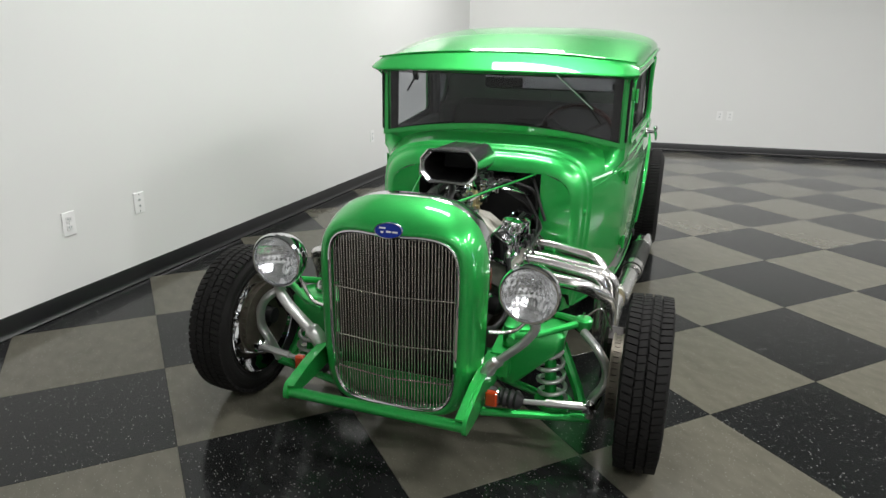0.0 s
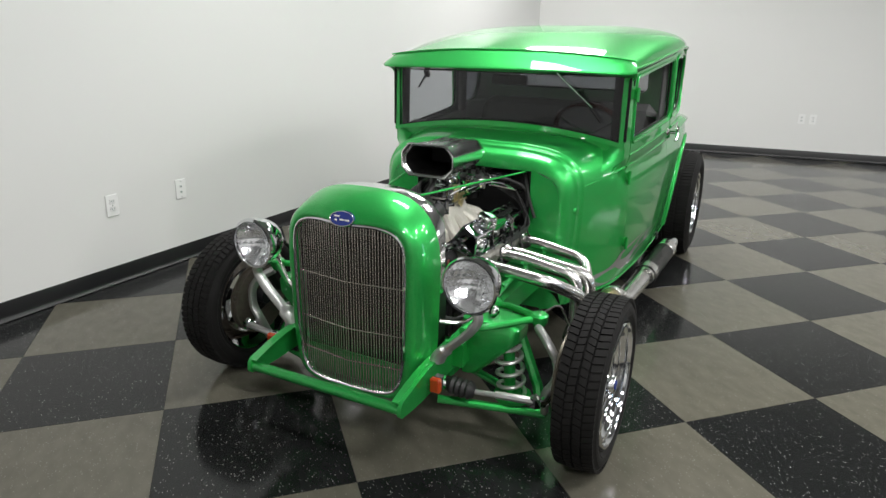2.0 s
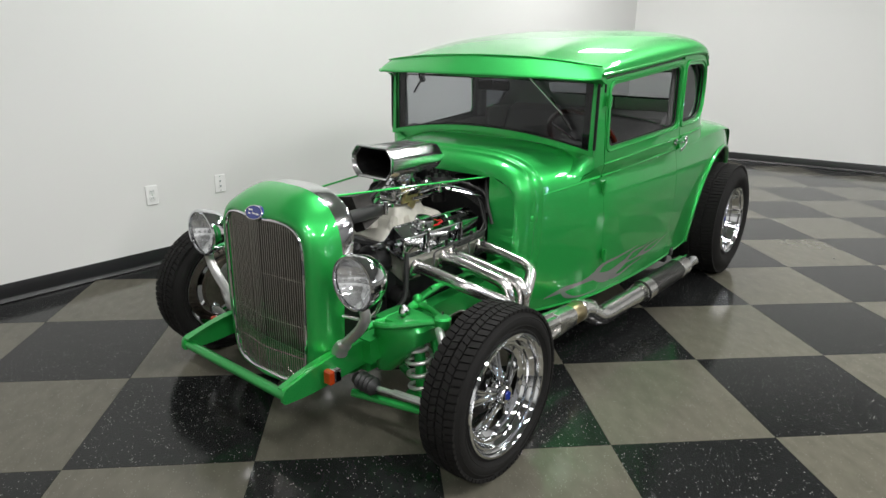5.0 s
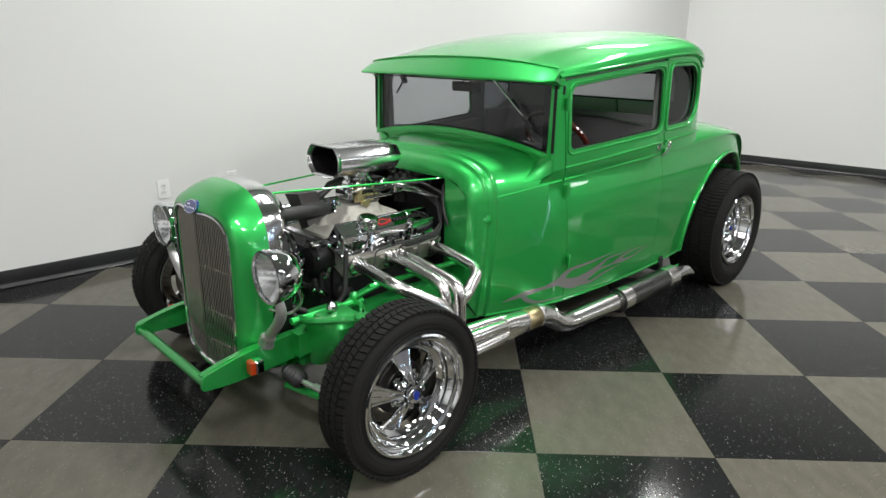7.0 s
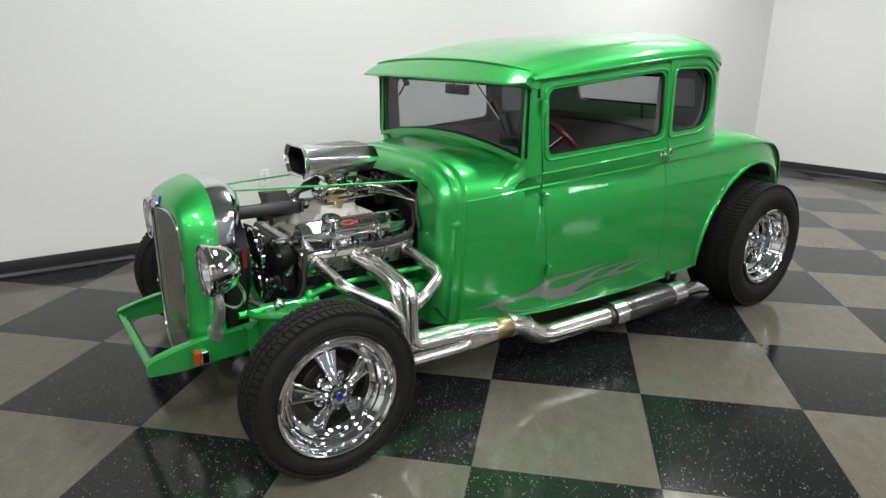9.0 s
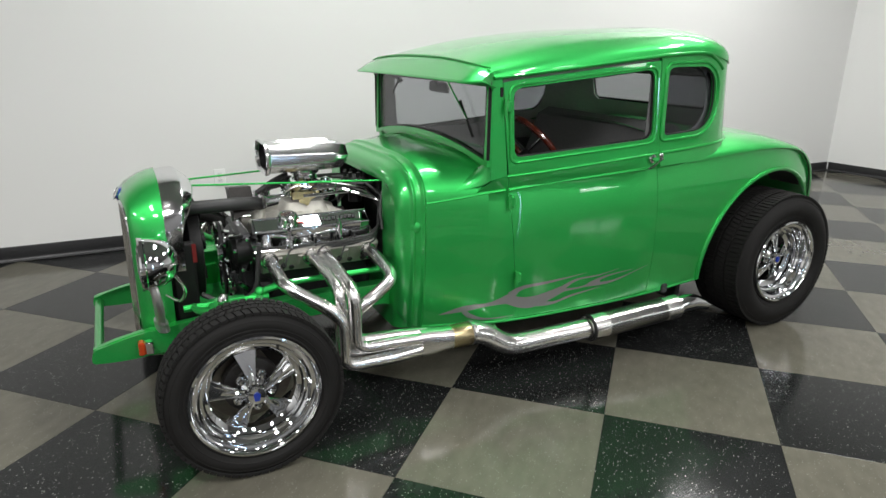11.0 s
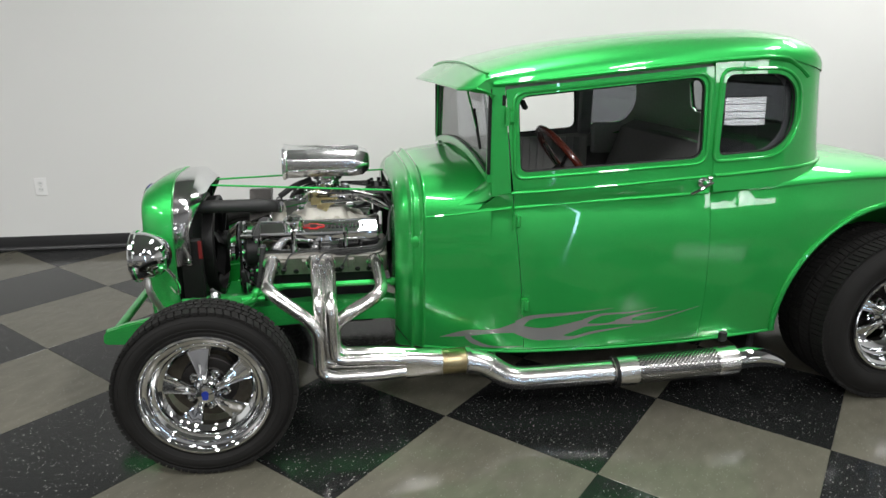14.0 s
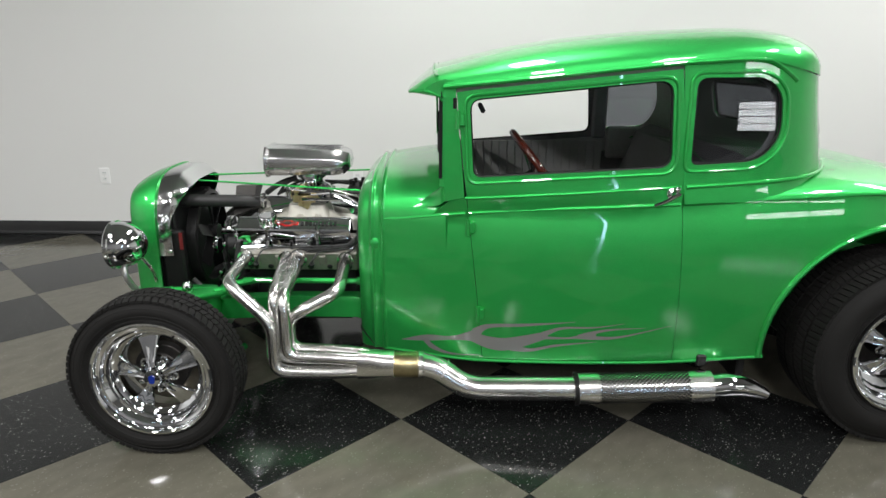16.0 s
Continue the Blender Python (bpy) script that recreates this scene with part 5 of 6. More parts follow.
    tie = part("tie_rod", Shape().tube([P(0.37, -0.150, 0.215), P(0.60, -0.140, 0.236)], 0.009, 10), SPRING, car, "chrome steering tie rod with rubber boot")
    part("rod_end", Shape().tube([P(0.47, -0.146, 0.226), P(0.60, -0.140, 0.236)], 0.013, 8), SPRING, tie)
    part("boot", Shape().lathe([(0.012, 0.0)] + [(0.026 + 0.007 * (k % 2), 0.012 + 0.010 * k) for k in range(9)] + [(0.020, 0.11)], P(0.400, -0.150, 0.218), P(-1, 0, 0.03), 18), HOSE, tie)
    part("caliper", Shape().box(P(0.655, 0.09, 0.36), (0.07, 0.075, 0.12), Matrix.Rotation(0.5, 3, "X"), 0.012), DISC, car, "worn iron brake caliper")
    rotor = part("rotor", Shape().lathe([(0.05, -0.004), (0.142, -0.004), (0.142, 0.004), (0.05, 0.004)], P(0.655, 0, 0.285), (1, 0, 0), 48), ROTOR, car, "vented brake rotor")
    for k in range(44):
        a = 2 * math.pi * k / 44
        part("vane", Shape().box(P(0.668, 0.133 * math.cos(a), 0.285 + 0.133 * math.sin(a)), (0.018, 0.005, 0.016), Matrix.Rotation(a, 3, "X")), ROTOR, rotor)
    part("rotor", Shape().lathe([(0.05, -0.004), (0.142, -0.004), (0.142, 0.004), (0.05, 0.004)], P(0.681, 0, 0.285), (1, 0, 0), 48), ROTOR, car)
    part("spindle", Shape().rod(P(0.62, 0, 0.30), P(0.74, 0, 0.300), 0.03, 12), IRON, car)
    part("brake_hose", Shape().tube(round_path([P(0.56, 0.03, 0.47), P(0.60, 0.06, 0.50), P(0.64, 0.07, 0.42)], 0.05), 0.004, 6), STEEL, car)
part("rear_axle", Shape().rod((-0.5, 2.566, 0.35), (0.5, 2.566, 0.35), 0.045, 16), IRON, car, "black rear axle tube")
part("differential", Shape().ball((0, 2.566, 0.35), 0.13, 10), IRON, car)
# two plain boxes and a panel, added black to stand for underbody shade
part("tail_shade_box", Shape().box((0, 2.66, 0.31), (0.74, 0.62, 0.20), b=0.03), IRON, car, "black box under the tail, added for the dark shade there")
part("rear_shade_panel", Shape().box((0, 2.09, 0.275), (1.06, 0.03, 0.27), b=0.006), IRON, car, "black panel under the rear floor, added for the dark shade there")
part("floor_shade_box", Shape().box((0, 1.45, 0.20), (0.50, 1.5, 0.10), b=0.02), IRON, car, "black box under the floor, added for the dark shade there")

# ---- engine ----
engine = part("engine", Shape().box((0, 0.385, 0.44), (0.36, 0.47, 0.22), b=0.02).box((0, 0.385, 0.28), (0.28, 0.42, 0.14), b=0.03), IRON, car, "V8 engine with chrome valve covers")
for sx in (1, -1):
    m = Matrix.Rotation(sx * radians(25), 3, "Y")
    hc = V(sx * 0.200, 0.385, 0.545)
    head = part("cylinder_head", Shape().box(hc, (0.130, 0.475, 0.100), m, 0.008), CAST, engine, "bare cast cylinder head")
    for k in range(6):
        part("head_bolt", Shape().lathe([(0.011, 0), (0.011, 0.004), (0.008, 0.006), (0.0001, 0.006)], hc + m @ V(sx * 0.065, -0.20 + 0.08 * k, -0.025), m @ V(sx, 0, 0), 10), IRON, head)
    for k in range(5):
        part("head_boss", Shape().box(hc + m @ V(sx * 0.066, -0.17 + 0.088 * k, 0.008), (0.012, 0.030, 0.055), m, 0.005), CAST, head)
    # valve cover: upright outer wall, leaning inner wall, narrow sloping top
    sect = [(0.150, 0.617), (0.203, 0.686), (0.256, 0.650), (0.250, 0.580)]
    mx, mz = 0.215, 0.633

    def cover_ring(y, k):
        return [(sx * (mx + (x - mx) * k), y, mz + (z - mz) * k) for x, z in round_loop(sect, 0.007, 4)]
    vc = part("valve_cover", Shape().loft([cover_ring(*q) for q in ((0.1365, 0.90), (0.1365, 0.93), (0.1385, 0.975), (0.143, 1.0), (0.585, 1.0), (0.5895, 0.975), (0.5915, 0.93), (0.5915, 0.90))]), CHROME, engine, "chrome valve cover with emblem", angle=25)
    fl = [(0.140, 0.6155), (0.262, 0.5705), (0.264, 0.577), (0.142, 0.622)]
    part("flange", Shape().loft([[(sx * x, y, z) for x, z in round_loop(fl, 0.003, 3)] for y in (0.124, 0.603)]), CHROME, vc)
    for (x0, z0), (x1, z1) in ((sect[0], sect[1]), (sect[1], sect[2]), (sect[2], sect[3])):
        part("edge_rib", Shape().tube([(sx * x0, 0.139, z0), (sx * x1, 0.139, z1)], 0.0032, 6), CHROME, vc)
    for x0, z0 in sect[1:3]:
        part("edge_rib", Shape().tube([(sx * x0, 0.139, z0), (sx * x0, 0.589, z0)], 0.0034, 6), CHROME, vc)
    m = Matrix.Rotation(sx * radians(37.4), 3, "Y")
    c = V(sx * 0.2305, 0.362, 0.6695)
    mc = Matrix.Rotation(sx * radians(13), 3, "Y")
    cb = c + m @ V(sx * 0.006, -0.098, 0.0) - mc @ V(0, 0, 0.012)
    cap = part("filler_cap", Shape().lathe([(0.026, 0), (0.026, 0.010), (0.036, 0.013), (0.0390, 0.016), (0.0390, 0.021), (0.0375, 0.023), (0.0375, 0.049), (0.0345, 0.054), (0.030, 0.0555), (0.0285, 0.0545), (0.0001, 0.0545)], cb, mc @ V(0, 0, 1), 36), CHROME, vc)
    for k in range(14):
        a = 2 * math.pi * k / 14
        part("flute", Shape().box(cb + mc @ V(0.0372 * math.cos(a), 0.0372 * math.sin(a), 0.036), (0.002, 0.009, 0.022), mc @ Matrix.Rotation(a, 3, "Z"), 0.001), SATIN, cap)
    red = Shape().box(c + m @ V(0, -0.022, 0.0012), (0.026, 0.036, 0.0024), m).box(c + m @ V(0, -0.022, 0.0014), (0.013, 0.084, 0.0024), m)
    emblem = part("emblem", red, RED, vc, "red emblem")
    part("emblem_centre", Shape().box(c + m @ V(0, -0.022, 0.0022), (0.017, 0.026, 0.0022), m).box(c + m @ V(0, -0.022, 0.0024), (0.006, 0.074, 0.0022), m), CHROME, emblem)
    bars = Shape()
    for k in range(9):
        bars.box(c + m @ V(0, 0.036 + 0.0165 * k, 0.0012), (0.017, 0.011, 0.0024), m)
    part("script", bars, BLACK, vc, "row of small black marks")
    for yy in (0.262, 0.462):
        part("hold_down", Shape().tube([(sx * 0.247, yy, 0.664), (sx * 0.262, yy, 0.652), (sx * 0.262, yy, 0.620), (sx * 0.268, yy, 0.578)], [0.007, 0.010, 0.008, 0.011], 10), CHROME, vc)
    # plug wires looping from the rear along the cover
    for k, yy in enumerate((0.22, 0.34, 0.44, 0.55)):
        a = V(sx * (0.296 - 0.004 * k), 0.60, 0.600 - 0.010 * k)
        e = V(sx * 0.300, yy, 0.515)
        part("plug_wire", Shape().tube(round_path([(sx * 0.08, 0.62, 0.76), (sx * 0.22, 0.665, 0.70 - 0.01 * k), a, (sx * (0.300 - 0.003 * k), yy + 0.03, 0.585 - 0.006 * k), (sx * 0.325, yy + 0.01, 0.545), e], 0.035, 5), 0.0034, 7), HOSE, engine)
        part("plug_boot", Shape().rod(e + V(sx * 0.012, 0.004, 0.012), e - V(sx * 0.02, 0.003, 0.012), 0.010, 8), BLACK, engine)
    for k in range(4):
        z = 0.572 - 0.007 * k
        part("plug_wire", Shape().tube([(sx * (0.272 + 0.003 * k), 0.34 + 0.03 * k, z + 0.018), (sx * (0.274 + 0.003 * k), 0.42, z + 0.012 + 0.004 * (k % 2)), (sx * (0.274 + 0.003 * k), 0.50, z + 0.016), (sx * 0.276, 0.58, z + 0.026), (sx * 0.268, 0.62, z + 0.055), (sx * 0.20, 0.655, 0.73)], 0.0032, 7), HOSE, engine)
    for yy in (0.36, 0.44, 0.52):
        part("wire_clip", Shape().box((sx * 0.274, yy, 0.592), (0.014, 0.010, 0.034), b=0.003), BLACK, engine)
    part("engine_tube", Shape().rod((sx * 0.345, 0.18, 0.468), (sx * 0.345, 0.66, 0.468), 0.011), GREEN, car)
    part("clevis", Shape().box((sx * 0.345, 0.645, 0.468), (0.022, 0.045, 0.03), b=0.006), GREEN, car)
    part("steering_link", Shape().tube(round_path([(sx * 0.335, 0.08, 0.42), (sx * 0.34, 0.14, 0.45), (sx * 0.345, 0.22, 0.468)], 0.03), 0.014, 8), GREEN, car)
    part("clevis", Shape().ball((sx * 0.338, 0.12, 0.445), 0.02, 8), GREEN, car)

intake = Shape().loft([[(x, y, z) for x, y in round_loop([(-a, 0.385 - l), (a, 0.385 - l), (a, 0.385 + l), (-a, 0.385 + l)], 0.03, 4)] for z, a, l in ((0.54, 0.13, 0.225), (0.610, 0.105, 0.215), (0.630, 0.095, 0.18), (0.660, 0.070, 0.10), (0.706, 0.062, 0.080))])
mani = part("intake_manifold", intake, ALLOY, engine, "bare cast aluminium intake manifold")
for sx in (1, -1):
    for yy in (0.22, 0.33, 0.44, 0.55):
        part("runner", Shape().tube([(sx * 0.03, 0.40 + (yy - 0.385) * 0.45, 0.665), (sx * 0.08, 0.39 + (yy - 0.385) * 0.80, 0.642), (sx * 0.15, yy, 0.580)], 0.021, 10), ALLOY, mani)
part("thermostat_housing", Shape().lathe([(0.030, -0.03), (0.030, 0.0), (0.024, 0.01), (0.022, 0.035), (0.0001, 0.036)], (0.02, 0.195, 0.675), (0, 0, 1), 18), ALLOY, mani)
part("fitting", Shape().tube([(0.05, 0.215, 0.70), (0.075, 0.21, 0.735), (0.06, 0.20, 0.75)], 0.012, 8), CHROME, mani)
carb = part("carburettor", Shape().box((0, 0.40, 0.724), (0.115, 0.145, 0.030), b=0.006).box((0, 0.40, 0.765), (0.096, 0.115, 0.055), b=0.010).lathe([(0.050, 0.785), (0.054, 0.80), (0.048, 0.81), (0.050, 0.835)], (0, 0.40, 0), (0, 0, 1), 24), CHROME, engine, "four-barrel carburettor with brass linkage")
part("float_bowl", Shape().box((0, 0.325, 0.752), (0.085, 0.038, 0.050), b=0.010), POLISH, carb)
part("float_bowl", Shape().box((0, 0.475, 0.752), (0.085, 0.038, 0.050), b=0.010), POLISH, carb)
part("linkage", Shape().box((0.070, 0.375, 0.735), (0.006, 0.095, 0.030), b=0.003).lathe([(0.014, 0), (0.014, 0.012), (0.0001, 0.012)], (0.070, 0.345, 0.742), (1, 0, 0), 12).lathe([(0.011, 0), (0.011, 0.014), (0.0001, 0.014)], (0.070, 0.405, 0.730), (1, 0, 0), 12), GOLD, carb)
part("linkage", Shape().box((0.066, 0.350, 0.770), (0.030, 0.034, 0.026), Matrix.Rotation(0.4, 3, "X"), 0.006), GOLD, carb)
part("linkage", Shape().box((0.074, 0.385, 0.712), (0.008, 0.030, 0.034), Matrix.Rotation(-0.5, 3, "X"), 0.003).lathe([(0.010, 0), (0.010, 0.010), (0.0001, 0.010)], (0.076, 0.362, 0.716), (1, 0, 0), 12), GOLD, carb)
part("lever", Shape().box((0.078, 0.425, 0.758), (0.004, 0.012, 0.050), Matrix.Rotation(0.5, 3, "X"), 0.001), GOLD, carb)
part("throttle_rod", Shape().rod((0.082, 0.37, 0.735), (0.095, 0.56, 0.742), 0.007), CHROME, carb)
part("throttle_rod", Shape().rod((0.10, 0.40, 0.775), (0.11, 0.60, 0.768), 0.004), CHROME, carb)
part("choke_can", Shape().lathe([(0.022, 0), (0.022, 0.025), (0.018, 0.03), (0.0001, 0.031)], (0.06, 0.47, 0.785), (1, 0, 0), 18), CHROME, carb)
for k in range(7):
    r_ = random.Random(k)
    y0 = 0.30 + 0.05 * k
    part("vacuum_hose", Shape().tube(round_path([(0.05 + 0.02 * r_.random(), y0, 0.755), (0.09 + 0.03 * r_.random(), y0 + 0.03, 0.80 - 0.03 * r_.random()), (0.10 + 0.04 * r_.random(), y0 + 0.10, 0.775), (0.06 + 0.08 * r_.random(), 0.66, 0.74 + 0.05 * r_.random())], 0.05, 5), 0.0045, 7), HOSE if k % 3 else STEEL, engine)
for k in range(5):
    part("fuel_line", Shape().tube(round_path([(-0.03 - 0.02 * k, 0.24, 0.73), (-0.06 - 0.02 * k, 0.28 + 0.03 * k, 0.79 - 0.01 * k), (-0.09, 0.42 + 0.03 * k, 0.785), (-0.10 - 0.02 * k, 0.62, 0.76)], 0.06, 5), 0.006, 7), HOSE, engine)
part("breather_hose", Shape().tube(round_path([(0.00, 0.20, 0.745), (0.01, 0.26, 0.79), (-0.02, 0.33, 0.81)], 0.05), 0.012, 10), HOSE, engine)
dist = part("distributor", Shape().lathe([(0.03, 0.68), (0.03, 0.73), (0.06, 0.735), (0.062, 0.775), (0.05, 0.79), (0.02, 0.795), (0.0001, 0.796)], (0.02, 0.615, 0), (0, 0, 1), 24), BLACK, engine, "black distributor cap")
for k in range(8):
    a = 2 * math.pi * k / 8
    part("terminal", Shape().rod((0.02 + 0.042 * math.cos(a), 0.615 + 0.042 * math.sin(a), 0.785), (0.02 + 0.045 * math.cos(a), 0.615 + 0.045 * math.sin(a), 0.812), 0.008, 8), BLACK, dist)
part("coil", Shape().box((0.10, 0.71, 0.76), (0.09, 0.07, 0.06), b=0.006), BLACK, engine)
part("wire_loom", Shape().tube(round_path([(0.20, 0.74, 0.80), (0.24, 0.66, 0.78), (0.27, 0.63, 0.70), (0.30, 0.63, 0.62)], 0.05), 0.007, 8), HOSE, engine)
part("wire_loom", Shape().tube(round_path([(0.10, 0.62, 0.78), (0.18, 0.63, 0.77), (0.25, 0.66, 0.74), (0.26, 0.64, 0.66)], 0.05), 0.006, 8), HOSE, engine)
part("servo_rod", Shape().rod((0.14, 0.52, 0.765), (0.23, 0.66, 0.72), 0.006), CHROME, engine)

# scoop: open-mouthed box with chamfered corners
def scoop_ring(y, w, z0, z1, c, grow=0.0):
    w, z0, z1 = w + grow, z0 - grow, z1 + grow
    return [(p[0] + 0.002, y, p[1]) for p in round_loop([(-w + c, z0), (w - c, z0), (w, z0 + c * 1.1), (w, z1 - c * 1.2), (w - c, z1), (-w + c, z1), (-w, z1 - c * 1.2), (-w, z0 + c * 1.1)], 0.006, 2)]


prof = [(0.238, 0.0965, 0.8405, 0.9405, 0.029, 0.0), (0.227, 0.103, 0.835, 0.947, 0.030, 0.0), (0.224, 0.107, 0.831, 0.951, 0.030, 0.0), (0.226, 0.108, 0.830, 0.952, 0.030, 0.002), (0.236, 0.107, 0.831, 0.952, 0.030, 0.002), (0.244, 0.104, 0.834, 0.948, 0.030, 0.0), (0.50, 0.100, 0.836, 0.943, 0.030, 0.0), (0.545, 0.095, 0.840, 0.938, 0.032, 0.0), (0.568, 0.083, 0.858, 0.930, 0.034, 0.0), (0.573, 0.06, 0.872, 0.914, 0.02, 0.0)]
scoop = part("air_scoop", Shape().loft([scoop_ring(*p) for p in prof], True, False).add(scoop_ring(*prof[-1]), [tuple(range(24))]), SATIN, engine, "brushed aluminium hood scoop, mouth open", angle=28)
part("scoop_throat", Shape().box((0.002, 0.42, 0.892), (0.155, 0.012, 0.07)), BLACK, scoop)
part("scoop_liner", Shape().loft([scoop_ring(y, w, a, b, 0.030) for y, w, a, b in ((0.2385, 0.0972, 0.8398, 0.9412), (0.26, 0.096, 0.841, 0.940), (0.485, 0.090, 0.850, 0.932))], True, False), BLACK, scoop, "dark inside of scoop")
part("scoop_neck", Shape().lathe([(0.052, 0.815), (0.060, 0.819), (0.060, 0.838), (0.07, 0.845)], (0, 0.40, 0), (0, 0, 1), 28), POLISH, scoop)
for k in range(4):
    part("scoop_rib", Shape().box((-0.055 + 0.038 * k, 0.40, 0.9455), (0.004, 0.26, 0.004), b=0.001), POLISH, scoop)

# front drive: pulleys, belt, pump, alternator
part("crank_pulley", Shape().lathe([(0.0001, 0.02), (0.06, 0.02), (0.078, 0.024), (0.080, 0.03), (0.068, 0.038), (0.080, 0.046), (0.080, 0.052), (0.068, 0.060), (0.078, 0.068), (0.078, 0.10), (0.0001, 0.10)], (0, 0, 0.405), (0, 1, 0), 36), CHROME, engine, "chrome stacked pulley")
part("pump_pulley", Shape().lathe([(0.0001, 0.015), (0.05, 0.015), (0.074, 0.02), (0.076, 0.026), (0.064, 0.034), (0.076, 0.042), (0.076, 0.05), (0.04, 0.055), (0.03, 0.12), (0.0001, 0.12)], (0, 0, 0.565), (0, 1, 0), 36), CHROME, engine, "chrome water pump pulley")
part("belt", Shape().ring([(0.072 * math.cos(a), 0.034, 0.565 + 0.072 * math.sin(a)) for a in np.linspace(0, math.pi, 14)] + [(0.074 * math.cos(a), 0.034, 0.405 + 0.074 * math.sin(a)) for a in np.linspace(math.pi, 2 * math.pi, 14)], 0.006, 6), HOSE, engine)
part("alternator", Shape().lathe([(0.0001, 0.06), (0.045, 0.06), (0.062, 0.075), (0.064, 0.13), (0.05, 0.15), (0.0001, 0.15)], (0.13, 0, 0.55), (0, 1, 0), 28), BLACK, engine)
part("alternator_pulley", Shape().lathe([(0.0001, 0.025), (0.035, 0.025), (0.036, 0.03), (0.028, 0.038), (0.036, 0.046), (0.012, 0.06)], (0.13, -0.02, 0.55), (0, 1, 0), 24), CHROME, engine)
part("bracket", Shape().loft([[(-0.06, 0.085, 0.77), (0.04, 0.085, 0.785), (0.11, 0.085, 0.67), (0.06, 0.085, 0.65)], [(-0.06, 0.17, 0.77), (0.04, 0.17, 0.785), (0.10, 0.17, 0.70), (0.06, 0.17, 0.69)]]), DISC, engine, "dark grey triangular bracket cover")
part("front_cover", Shape().box((0, 0.115, 0.44), (0.34, 0.05, 0.36), b=0.01), IRON, engine, "black engine front cover and brackets")
part("pump_body", Shape().box((0, 0.10, 0.52), (0.18, 0.07, 0.18), b=0.02), IRON, engine)
part("lower_hose", Shape().tube(round_path([(0.21, -0.07, 0.42), (0.25, 0.02, 0.37), (0.28, 0.12, 0.42), (0.26, 0.145, 0.60)], 0.05), 0.010, 8), HOSE, engine)
part("fuel_pump", Shape().lathe([(0.03, 0), (0.04, 0.02), (0.04, 0.05), (0.02, 0.07), (0.0001, 0.07)], (0.18, 0.16, 0.42), (1, 0, -0.3), 20), BLACK, engine)
part("starter", Shape().lathe([(0.0001, 0), (0.04, 0), (0.04, 0.2), (0.0001, 0.2)], (-0.2, 0.4, 0.34), (0, 1, 0), 20), BLACK, engine)

